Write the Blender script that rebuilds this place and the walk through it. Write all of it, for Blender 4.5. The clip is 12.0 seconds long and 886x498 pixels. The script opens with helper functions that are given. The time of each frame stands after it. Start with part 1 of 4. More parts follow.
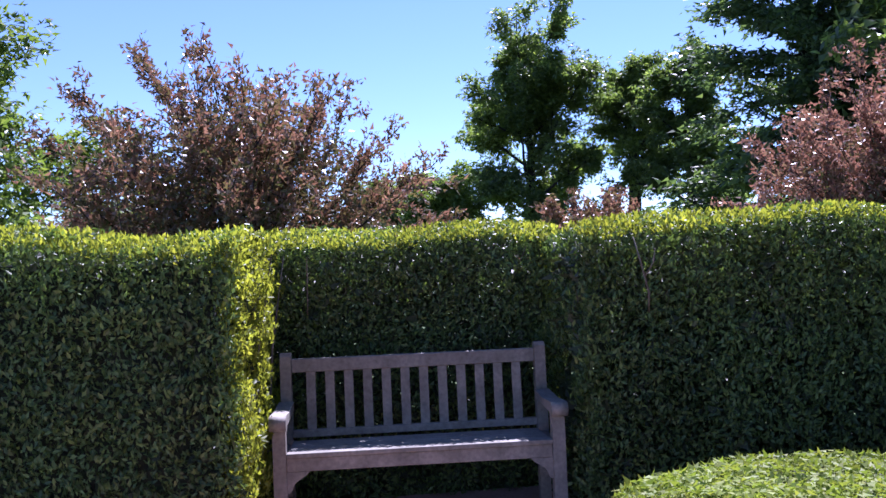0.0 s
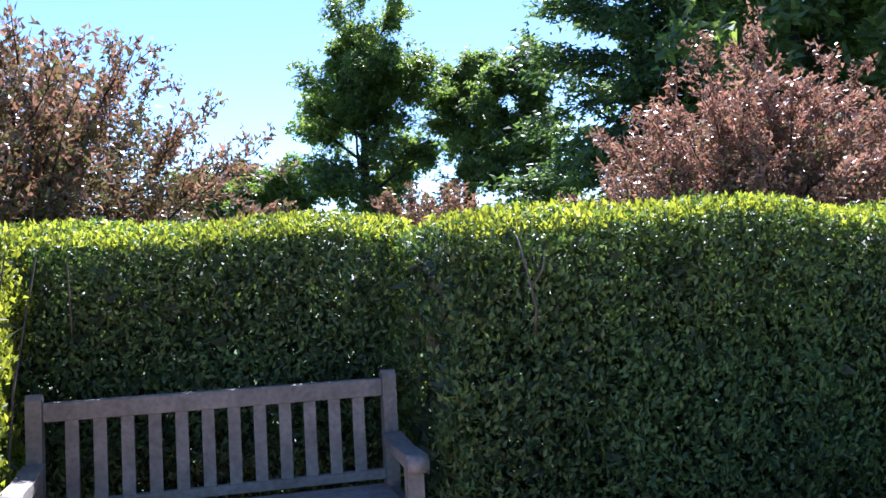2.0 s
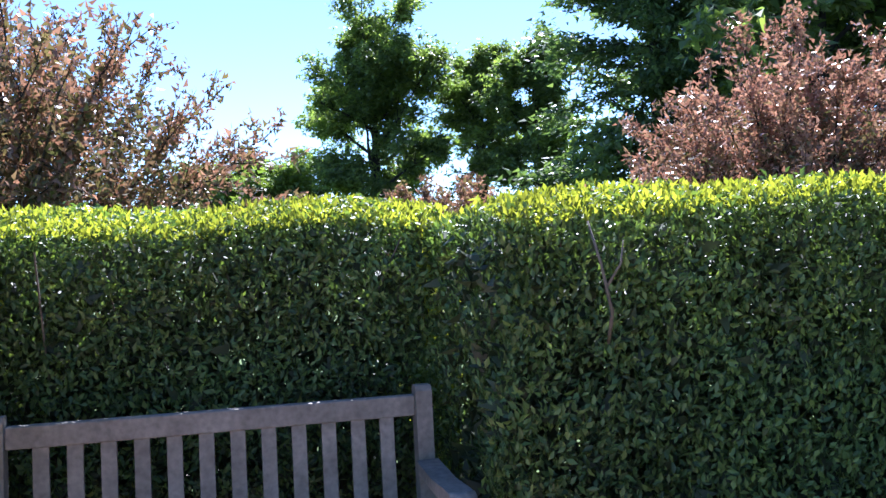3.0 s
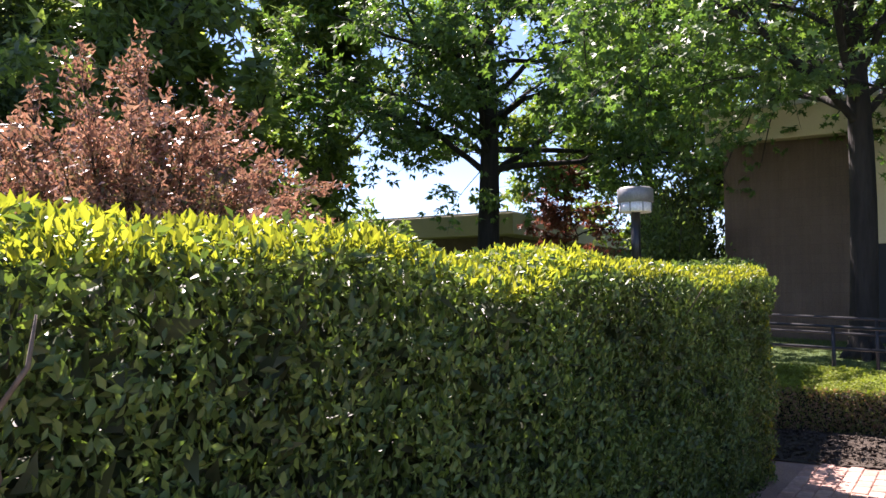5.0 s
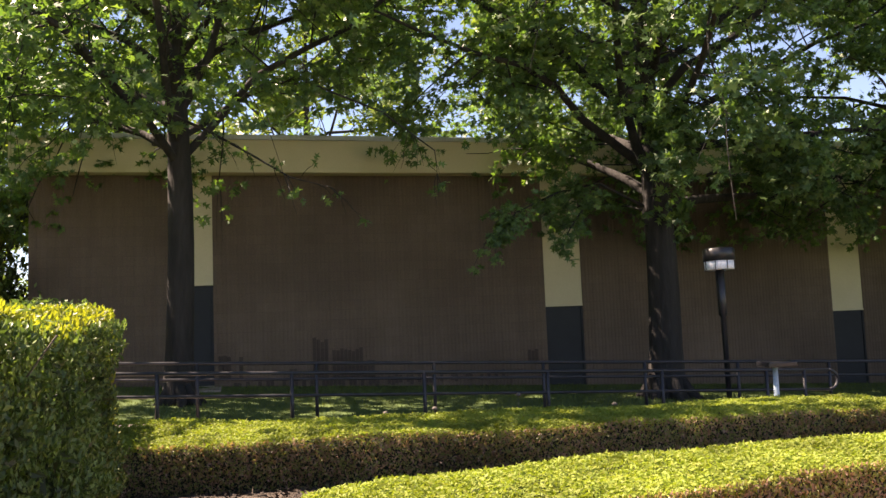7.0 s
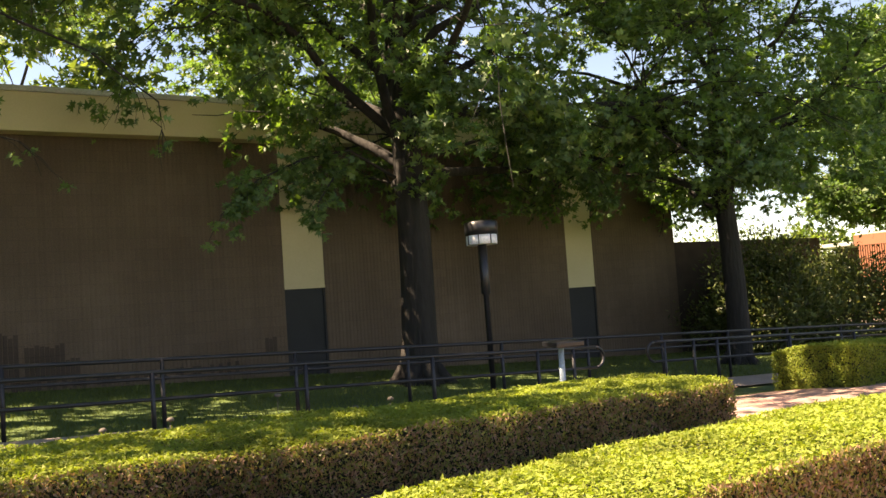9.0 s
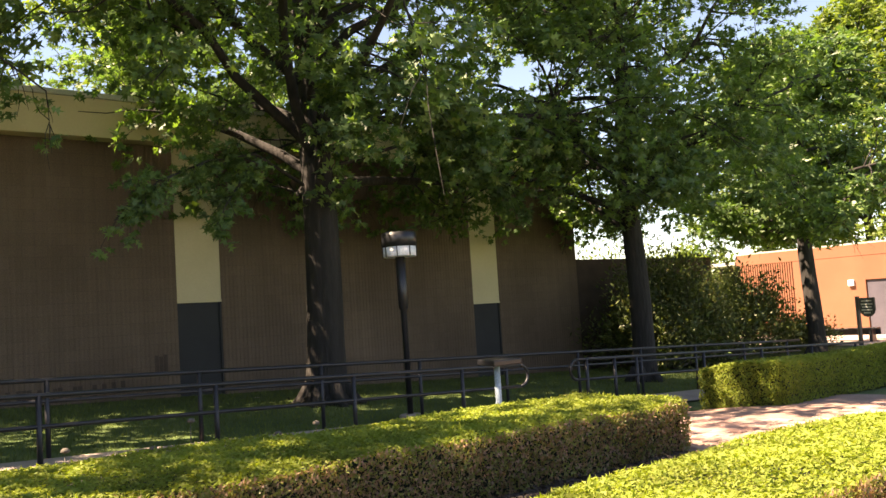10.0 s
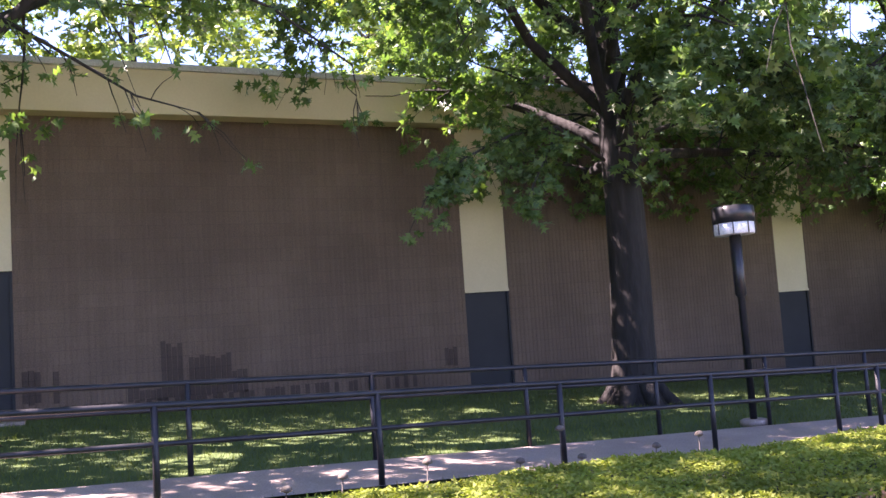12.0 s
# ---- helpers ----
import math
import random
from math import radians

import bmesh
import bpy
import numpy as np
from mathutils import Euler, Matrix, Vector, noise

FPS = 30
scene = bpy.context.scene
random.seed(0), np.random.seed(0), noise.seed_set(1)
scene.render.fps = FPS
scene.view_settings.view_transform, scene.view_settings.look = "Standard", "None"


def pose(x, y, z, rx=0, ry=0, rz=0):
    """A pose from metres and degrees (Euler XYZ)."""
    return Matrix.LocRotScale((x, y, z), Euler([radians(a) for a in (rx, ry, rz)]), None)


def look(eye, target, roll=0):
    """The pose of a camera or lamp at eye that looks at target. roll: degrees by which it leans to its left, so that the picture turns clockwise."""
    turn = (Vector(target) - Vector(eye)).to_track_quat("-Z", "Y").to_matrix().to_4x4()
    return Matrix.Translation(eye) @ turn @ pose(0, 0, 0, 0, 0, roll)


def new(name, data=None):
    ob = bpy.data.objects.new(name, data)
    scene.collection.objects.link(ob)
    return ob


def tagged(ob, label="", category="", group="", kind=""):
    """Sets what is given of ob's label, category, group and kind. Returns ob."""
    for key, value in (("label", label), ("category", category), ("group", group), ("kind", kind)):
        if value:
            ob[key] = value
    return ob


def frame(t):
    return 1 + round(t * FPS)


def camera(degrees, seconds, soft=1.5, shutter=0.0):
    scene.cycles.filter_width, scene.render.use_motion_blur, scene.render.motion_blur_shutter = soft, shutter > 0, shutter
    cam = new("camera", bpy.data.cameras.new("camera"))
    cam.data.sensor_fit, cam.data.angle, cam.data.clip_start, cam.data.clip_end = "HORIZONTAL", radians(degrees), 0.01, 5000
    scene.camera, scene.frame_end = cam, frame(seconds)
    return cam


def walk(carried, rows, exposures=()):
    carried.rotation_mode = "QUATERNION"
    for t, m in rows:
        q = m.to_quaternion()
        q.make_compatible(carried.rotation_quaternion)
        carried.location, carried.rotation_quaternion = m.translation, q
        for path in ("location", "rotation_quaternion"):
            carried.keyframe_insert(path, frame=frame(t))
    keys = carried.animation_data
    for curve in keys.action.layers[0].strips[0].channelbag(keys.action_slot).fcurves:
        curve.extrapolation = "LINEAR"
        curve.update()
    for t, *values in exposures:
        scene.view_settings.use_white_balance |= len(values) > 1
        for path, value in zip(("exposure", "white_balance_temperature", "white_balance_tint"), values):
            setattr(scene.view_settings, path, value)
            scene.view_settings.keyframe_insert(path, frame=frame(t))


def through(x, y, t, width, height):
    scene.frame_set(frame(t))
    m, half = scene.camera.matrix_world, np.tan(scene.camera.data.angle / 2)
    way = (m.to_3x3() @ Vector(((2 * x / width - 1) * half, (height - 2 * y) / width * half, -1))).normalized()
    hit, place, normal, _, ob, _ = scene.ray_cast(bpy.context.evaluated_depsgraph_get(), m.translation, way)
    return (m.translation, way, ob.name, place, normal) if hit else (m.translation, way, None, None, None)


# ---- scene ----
cam = camera(53.9, 12.0)
METRES, EYE, TILT, LEAN, TURN = 9.2, 1.37, 0.0, 0.0, -4.0
ROWS = [
    (0.0, 0.0, 0.0, 0.0, 0.05, 1.17, 2.3),
    (0.5, -0.0017, 0.0323, -0.0002, -6.59, -0.18, 2.35),
    (1.0, 0.0065, 0.0668, 0.0021, -10.17, -0.59, 3.01),
    (1.5, 0.0084, 0.0935, 0.0025, -11.63, -0.2, 2.81),
    (2.0, 0.0051, 0.127, 0.0047, -11.01, 0.48, 2.13),
    (2.5, 0.0034, 0.1615, 0.0026, -8.28, 0.23, 2.39),
    (4.5, 0.0276, 0.3105, 0.008, -39.15, 2.31, 0.18),
    (5.0, 0.0429, 0.3432, 0.0074, -54.7, 3.45, 0.2),
    (5.5, 0.0625, 0.3688, 0.0072, -69.1, 3.96, 0.92),
    (6.0, 0.1008, 0.3851, 0.0105, -79.21, 5.69, 1.39),
    (6.5, 0.1371, 0.3996, 0.0097, -89.94, 6.08, 1.67),
    (7.0, 0.1769, 0.411, 0.0107, -98.75, 5.4, 2.23),
    (9.0, 0.3807, 0.4064, 0.0117, -117.23, 3.43, 3.91),
    (9.5, 0.4283, 0.411, 0.0108, -124.56, 3.76, 3.23),
    (10.0, 0.4745, 0.4168, 0.012, -125.06, 4.06, 3.58),
    (10.5, 0.5253, 0.4248, 0.0157, -116.79, 4.65, 4.23),
    (11.0, 0.5721, 0.4414, 0.0155, -109.95, 5.96, 2.62),
    (11.5, 0.6136, 0.4501, 0.013, -108.82, 6.11, 2.95),
    (12.0, 0.6646, 0.4517, 0.0151, -109.84, 4.54, 3.77),
]
EXPOSURES = [(0.0, 1.5, 5250, 38), (1.5, 1.98, 5300, 26), (2.7, 2.1, 5350, 20), (4.4, 2.75, 5500, 24), (4.8, 2.2, 6200, 26), (5.5, 1.8, 7200, 30), (6.5, 2.1, 7300, 30), (7.2, 2.2, 8700, 24), (9.0, 2.35, 9900, 20), (10.1, 2.5, 9500, 22), (10.5, 3.25, 6150, 36), (11.2, 3.22, 6250, 40), (12.0, 3.15, 6700, 44)]
walk(cam, [(t, pose(0, 0, EYE, TILT, LEAN, TURN) @ pose(METRES * x, METRES * y, METRES * z, 90 + pitch, roll, yaw)) for t, x, y, z, yaw, pitch, roll in ROWS], EXPOSURES)

# ---- light ----
SUN_EL, SUN_AZ = 54.0, 24.0   # elevation; azimuth from +y towards +x
world = bpy.data.worlds.new("sky")
scene.world = world
world.use_nodes = True
wn = world.node_tree.nodes
sky = wn.new("ShaderNodeTexSky")
sky.sky_type = "NISHITA"
sky.sun_disc = False
sky.sun_elevation, sky.sun_rotation = radians(SUN_EL), radians(SUN_AZ)
sky.air_density, sky.dust_density, sky.ozone_density = 0.8, 0.0, 3.0
wn["Background"].inputs["Strength"].default_value = 0.07
world.node_tree.links.new(sky.outputs[0], wn["Background"].inputs["Color"])
sun = new("sun", bpy.data.lights.new("sun", "SUN"))
sun.data.energy, sun.data.angle, sun.data.color = 5.0, radians(0.5), (1.0, 0.95, 0.86)
SUN_DIR = Vector((math.sin(radians(SUN_AZ)) * math.cos(radians(SUN_EL)), math.cos(radians(SUN_AZ)) * math.cos(radians(SUN_EL)), math.sin(radians(SUN_EL))))
sun.matrix_world = look(SUN_DIR * 50, (0, 0, 0))

rng = np.random.default_rng(7)


# ---- materials ----
def material(name, rough=0.8, metal=0.0):
    m = bpy.data.materials.new(name)
    m.use_nodes = True
    b = m.node_tree.nodes["Principled BSDF"]
    b.inputs["Roughness"].default_value = rough
    b.inputs["Metallic"].default_value = metal
    return m, m.node_tree.nodes, m.node_tree.links, b


def ramp(nodes, links, source, stops):
    r = nodes.new("ShaderNodeValToRGB")
    while len(r.color_ramp.elements) < len(stops):
        r.color_ramp.elements.new(0.5)
    for e, (p, c) in zip(r.color_ramp.elements, stops):
        e.position, e.color = p, (*c, 1)
    links.new(source, r.inputs[0])
    return r.outputs[0]


def noise_of(nodes, links, scale, detail=4.0, stretch=None):
    tc = nodes.new("ShaderNodeTexCoord")
    n = nodes.new("ShaderNodeTexNoise")
    n.inputs["Scale"].default_value, n.inputs["Detail"].default_value = scale, detail
    if stretch:
        mp = nodes.new("ShaderNodeMapping")
        mp.inputs["Scale"].default_value = stretch
        links.new(tc.outputs["Object"], mp.inputs[0])
        links.new(mp.outputs[0], n.inputs["Vector"])
    else:
        links.new(tc.outputs["Object"], n.inputs["Vector"])
    return n.outputs["Fac"]


def mixed(nodes, links, fac, a, b, blend="MIX"):
    x = nodes.new("ShaderNodeMix")
    x.data_type, x.blend_type = "RGBA", blend
    for sock, v in ((x.inputs[0], fac), (x.inputs[6], a), (x.inputs[7], b)):
        if isinstance(v, (int, float)):
            sock.default_value = v
        elif isinstance(v, tuple):
            sock.default_value = (*v, 1)
        else:
            links.new(v, sock)
    return x.outputs[2]


def bumped(nodes, links, bsdf, height, strength=0.4, distance=0.01):
    b = nodes.new("ShaderNodeBump")
    b.inputs["Strength"].default_value, b.inputs["Distance"].default_value = strength, distance
    links.new(height, b.inputs["Height"])
    links.new(b.outputs[0], bsdf.inputs["Normal"])


def surface(name, a, b, scale=6.0, rough=0.8, bump=0.3, metal=0.0, fine=60.0, stretch=None, dist=0.01, grit=0.26):
    """Two colours mixed by broad noise, with fine grain and relief."""
    m, n, l, p = material(name, rough, metal)
    broad = noise_of(n, l, scale, 5, stretch)
    grain = noise_of(n, l, fine, 3, stretch)
    c = mixed(n, l, ramp(n, l, broad, [(0.3, (0, 0, 0)), (0.7, (1, 1, 1))]), a, b)
    g = ramp(n, l, grain, [(0.25, (1 - grit,) * 3), (0.75, (1 + grit,) * 3)])
    l.new(mixed(n, l, 1.0, c, g, "MULTIPLY"), p.inputs["Base Color"])
    bumped(n, l, p, grain, bump, dist)
    return m


def leafy(name, colours, through=0.4, rough=0.42, glow=(1.6, 1.65, 0.7), gloss=0.32):
    """Leaf: island-random colour, some light passing through."""
    m, n, l, p = material(name, rough)
    geo = n.new("ShaderNodeNewGeometry")
    stops = [(i / max(1, len(colours) - 1), c) for i, c in enumerate(colours)]
    col = ramp(n, l, geo.outputs["Random Per Island"], stops)
    patch = ramp(n, l, noise_of(n, l, 1.3, 3), [(0.3, (0.7, 0.7, 0.7)), (0.7, (1.25, 1.25, 1.25))])
    col = mixed(n, l, 1.0, col, patch, "MULTIPLY")
    l.new(col, p.inputs["Base Color"])
    p.inputs["Specular IOR Level"].default_value = gloss
    tr = n.new("ShaderNodeBsdfTranslucent")
    l.new(mixed(n, l, 1.0, col, glow, "MULTIPLY"), tr.inputs["Color"])
    mx = n.new("ShaderNodeMixShader")
    mx.inputs[0].default_value = through
    l.new(p.outputs[0], mx.inputs[1])
    l.new(tr.outputs[0], mx.inputs[2])
    l.new(mx.outputs[0], n["Material Output"].inputs["Surface"])
    return m


M_LEAF_TALL = leafy("tall hedge leaf", [(0.045, 0.077, 0.031), (0.074, 0.12, 0.042), (0.11, 0.168, 0.052), (0.155, 0.215, 0.064)], 0.27, 0.42, (1.7, 1.8, 0.7), 0.34)
# darker copy of the tall hedge leaf, inner shade put into its colour
M_LEAF_INNER_SHADE = leafy("shade-dark inner hedge leaf", [(0.03, 0.04, 0.022), (0.045, 0.06, 0.03), (0.06, 0.075, 0.034)], 0.14, 0.5, (1.6, 1.8, 0.6))
# paler yellow-green copy of the hedge leaf, sunlight put into its colour
M_LEAF_SUNLIT = leafy("sunlit young hedge leaf", [(0.13, 0.17, 0.03), (0.175, 0.215, 0.035), (0.22, 0.25, 0.045)], 0.5, 0.45, (2.2, 2.0, 0.7))
M_LEAF_LOW = leafy("low hedge leaf", [(0.158, 0.215, 0.037), (0.188, 0.242, 0.042), (0.215, 0.26, 0.047), (0.238, 0.258, 0.058)], 0.32, 0.6, (1.6, 1.65, 0.7), 0.2)
M_LEAF_DRY = leafy("bare hedge side", [(0.21, 0.132, 0.092), (0.33, 0.20, 0.14), (0.165, 0.185, 0.055), (0.225, 0.245, 0.065)], 0.3)
M_LEAF_OAK = leafy("oak leaf", [(0.06, 0.11, 0.048), (0.082, 0.144, 0.057), (0.11, 0.18, 0.065), (0.152, 0.217, 0.07)], 0.35, 0.42, (1.6, 1.9, 0.6), 0.32)
M_LEAF_FAR = leafy("far oak leaf", [(0.075, 0.11, 0.05), (0.105, 0.152, 0.062), (0.145, 0.198, 0.074), (0.19, 0.235, 0.084)], 0.5, 0.42, (1.8, 1.9, 0.7))
M_LEAF_BRIGHT = leafy("bright spring leaf", [(0.085, 0.13, 0.035), (0.12, 0.175, 0.04), (0.165, 0.21, 0.055)], 0.46)
M_LEAF_PINE = leafy("conifer needle", [(0.045, 0.078, 0.046), (0.07, 0.112, 0.056), (0.10, 0.155, 0.068), (0.14, 0.195, 0.08)], 0.4)
M_LEAF_COPPER = leafy("copper leaf", [(0.15, 0.085, 0.058), (0.21, 0.12, 0.083), (0.29, 0.175, 0.125), (0.15, 0.13, 0.055), (0.11, 0.105, 0.042)], 0.35, 0.35, (1.4, 1.2, 1.0))
M_LEAF_COPPER2 = leafy("rosy copper leaf", [(0.20, 0.10, 0.074), (0.275, 0.148, 0.108), (0.35, 0.212, 0.162), (0.16, 0.122, 0.065)], 0.35, 0.35, (1.35, 1.2, 1.0))
M_LEAF_MIXED = leafy("green and copper leaf", [(0.06, 0.07, 0.03), (0.09, 0.095, 0.04), (0.13, 0.085, 0.06), (0.17, 0.11, 0.08), (0.11, 0.12, 0.045)], 0.3, 0.4, (1.5, 1.4, 0.9))
M_LEAF_RED = leafy("red maple leaf", [(0.13, 0.045, 0.035), (0.19, 0.075, 0.045), (0.10, 0.06, 0.03)], 0.4, 0.45, (1.5, 1.1, 1.0))
M_LEAF_BUSH = leafy("shrub leaf", [(0.04, 0.06, 0.022), (0.065, 0.09, 0.03), (0.11, 0.14, 0.045), (0.14, 0.14, 0.06)], 0.3)
M_GRASS = leafy("grass blade", [(0.07, 0.10, 0.03), (0.105, 0.145, 0.038), (0.15, 0.18, 0.05)], 0.3, 0.75)
M_BARK = surface("oak bark", (0.014, 0.012, 0.011), (0.034, 0.03, 0.027), 5, 0.95, 1.0, 0, 18, (1, 1, 0.2), 0.03)
M_TWIG = surface("twig", (0.08, 0.068, 0.055), (0.14, 0.12, 0.10), 12, 0.9, 0.4)
# near-black green for the core sheet: shade behind the leaves, painted
M_CORE_SHADE = surface("painted shade inside hedge", (0.016, 0.020, 0.010), (0.026, 0.032, 0.014), 8, 0.95, 0.5)
M_TEAK = surface("weathered teak", (0.145, 0.13, 0.112), (0.245, 0.222, 0.194), 7, 0.75, 0.5, 0, 45, (1, 1, 1), 0.004)
M_LAWN = surface("lawn soil and grass", (0.045, 0.085, 0.018), (0.085, 0.13, 0.03), 1.2, 0.95, 0.8, 0, 40, None, 0.03)
M_CONCRETE = surface("concrete", (0.30, 0.235, 0.20), (0.40, 0.32, 0.275), 1.5, 0.85, 0.3, 0, 60)
M_CREAM = surface("cream paint", (0.56, 0.48, 0.30), (0.62, 0.535, 0.345), 1.2, 0.7, 0.08, 0, 30, grit=0.04)
M_CAP = surface("roof edge metal", (0.42, 0.42, 0.38), (0.5, 0.5, 0.46), 2, 0.45, 0.1, 0.3)
M_DOOR = surface("charcoal door paint", (0.018, 0.020, 0.023), (0.025, 0.027, 0.031), 2, 0.75, 0.05, grit=0.06)
M_RAIL = surface("black rail paint", (0.009, 0.009, 0.012), (0.02, 0.02, 0.025), 9, 0.45, 0.2, grit=0.12)
M_GREYMETAL = surface("grey lamp metal", (0.20, 0.20, 0.21), (0.27, 0.27, 0.28), 6, 0.5, 0.1, 0.2)
M_BLACKMETAL = surface("black lamp metal", (0.018, 0.018, 0.02), (0.03, 0.03, 0.034), 6, 0.35, 0.1, 0.2)
M_LENS = surface("frosted lens", (0.78, 0.78, 0.80), (0.86, 0.86, 0.87), 3, 0.3, 0.05)
M_BLUE = surface("pale blue post paint", (0.30, 0.40, 0.48), (0.38, 0.48, 0.55), 6, 0.55, 0.1)
M_OLIVE = surface("olive fascia", (0.17, 0.15, 0.085), (0.21, 0.185, 0.105), 1.0, 0.7, 0.1)
M_ORANGE = surface("orange plaster", (0.20, 0.074, 0.038), (0.235, 0.09, 0.048), 0.8, 0.85, 0.25, grit=0.08)
M_PURPLE = surface("slate door paint", (0.065, 0.058, 0.075), (0.085, 0.075, 0.095), 2, 0.5, 0.1)
M_DARKWALL = surface("dark brown wall", (0.045, 0.03, 0.024), (0.07, 0.046, 0.036), 3, 0.9, 0.3)
M_ROOF = surface("roof gravel", (0.30, 0.29, 0.27), (0.40, 0.39, 0.36), 3, 0.95, 0.5)
# dark brown of the ground strip beside the low hedge
M_DARK_GROUND = surface("mulch", (0.035, 0.025, 0.018), (0.07, 0.05, 0.035), 9, 0.95, 0.9, 0, 50, None, 0.03)
M_SAND = surface("joint sand", (0.27, 0.165, 0.13), (0.33, 0.21, 0.165), 4, 0.95, 0.4, 0, 70)
M_WHITE = surface("white paint", (0.72, 0.72, 0.70), (0.8, 0.8, 0.78), 4, 0.6, 0.1)


def brick_material():
    m, n, l, p = material("paving brick", 0.85)
    info = n.new("ShaderNodeObjectInfo")
    geo = n.new("ShaderNodeNewGeometry")
    add = n.new("ShaderNodeMath")
    add.operation = "ADD"
    l.new(info.outputs["Random"], add.inputs[0])
    l.new(geo.outputs["Random Per Island"], add.inputs[1])
    fr = n.new("ShaderNodeMath")
    fr.operation = "FRACT"
    l.new(add.outputs[0], fr.inputs[0])
    c = ramp(n, l, fr.outputs[0], [(0, (0.34, 0.19, 0.15)), (0.5, (0.42, 0.25, 0.20)), (1, (0.48, 0.31, 0.255))])
    g = noise_of(n, l, 25, 4)
    l.new(mixed(n, l, 1.0, c, ramp(n, l, g, [(0.3, (0.75, 0.75, 0.75)), (0.7, (1.2, 1.2, 1.2))]), "MULTIPLY"), p.inputs["Base Color"])
    bumped(n, l, p, g, 0.4, 0.004)
    return m


M_BRICK = brick_material()


def block_material(name, a, b, joint):
    """Fluted concrete block: each block its own tone, with joints and damp stains."""
    m, n, l, p = material(name, 0.92)
    tc = n.new("ShaderNodeTexCoord")
    sep, com = n.new("ShaderNodeSeparateXYZ"), n.new("ShaderNodeCombineXYZ")
    l.new(tc.outputs["Object"], sep.inputs[0])
    l.new(sep.outputs["Y"], com.inputs["X"])
    l.new(sep.outputs["Z"], com.inputs["Y"])
    br = n.new("ShaderNodeTexBrick")
    for k, v in (("Scale", 1.0), ("Brick Width", 0.4), ("Row Height", 0.2), ("Mortar Size", 0.006), ("Mortar Smooth", 0.3)):
        br.inputs[k].default_value = v
    br.inputs["Color1"].default_value, br.inputs["Color2"].default_value, br.inputs["Mortar"].default_value = (*a, 1), (*b, 1), (*joint, 1)
    l.new(com.outputs[0], br.inputs["Vector"])
    big = ramp(n, l, noise_of(n, l, 0.45, 6), [(0.3, (0.72, 0.70, 0.70)), (0.7, (1.2, 1.2, 1.2))])
    fine = noise_of(n, l, 55, 4)
    c = mixed(n, l, 1.0, br.outputs["Color"], big, "MULTIPLY")
    streak = ramp(n, l, noise_of(n, l, 1.0, 4, (1, 9, 0.35)), [(0.35, (0.93, 0.93, 0.93)), (0.65, (1.05, 1.05, 1.05))])
    c = mixed(n, l, 1.0, c, streak, "MULTIPLY")
    c = mixed(n, l, 1.0, c, ramp(n, l, fine, [(0.25, (0.75, 0.75, 0.75)), (0.75, (1.25, 1.25, 1.25))]), "MULTIPLY")
    l.new(c, p.inputs["Base Color"])
    bumped(n, l, p, fine, 0.6, 0.01)
    return m


M_BLOCK = block_material("brown fluted block", (0.130, 0.090, 0.064), (0.146, 0.101, 0.072), (0.118, 0.082, 0.06))
M_STAIN = block_material("damp stained block", (0.062, 0.042, 0.033), (0.078, 0.053, 0.041), (0.05, 0.036, 0.028))


# ---- mesh helpers ----
def part(name, bm, mat, parent=None, label=""):
    me = bpy.data.meshes.new(name)
    bm.to_mesh(me)
    bm.free()
    me.materials.append(mat)
    ob = new(name, me)
    if parent:
        ob.parent = parent
    return tagged(ob, label)


def thing(name, label, category, at=(0, 0, 0), rz=0.0, group="", kind=""):
    ob = new(name)
    ob.matrix_basis = pose(*at, 0, 0, rz)
    return tagged(ob, label, category, group, kind)


def box(bm, x0, x1, y0, y1, z0, z1, bevel=0.0, m=None):
    made = bmesh.ops.create_cube(bm, size=1)
    vs = made["verts"]
    bmesh.ops.scale(bm, vec=(x1 - x0, y1 - y0, z1 - z0), verts=vs)
    bmesh.ops.translate(bm, vec=((x0 + x1) / 2, (y0 + y1) / 2, (z0 + z1) / 2), verts=vs)
    if m is not None:
        bmesh.ops.transform(bm, matrix=m, verts=vs)
    if bevel:
        es = list({e for v in vs for e in v.link_edges})
        bmesh.ops.bevel(bm, geom=es, offset=bevel, segments=2, affect="EDGES", profile=0.5)
    return bm


def boxed(*a, **k):
    return box(bmesh.new(), *a, **k)


def tube(bm, path, radii, sides=8, cap=True):
    """A tapered round tube along a path."""
    rings = []
    pts = [Vector(p) for p in path]
    up = Vector((0.13, 0.31, 0.94))
    for i, p in enumerate(pts):
        d = (pts[min(i + 1, len(pts) - 1)] - pts[max(i - 1, 0)]).normalized()
        a = d.cross(up)
        if a.length < 0.2:
            a = d.cross(Vector((1, 0, 0)))
        a.normalize()
        b = d.cross(a)
        r = radii[i] if isinstance(radii, (list, tuple)) else radii
        rings.append([bm.verts.new(p + (a * math.cos(2 * math.pi * k / sides) + b * math.sin(2 * math.pi * k / sides)) * r) for k in range(sides)])
    for r0, r1 in zip(rings, rings[1:]):
        for k in range(sides):
            f = bm.faces.new((r0[k], r0[(k + 1) % sides], r1[(k + 1) % sides], r1[k]))
            f.smooth = True
    if cap:
        bm.faces.new(rings[0][::-1])
        bm.faces.new(rings[-1])
    return bm


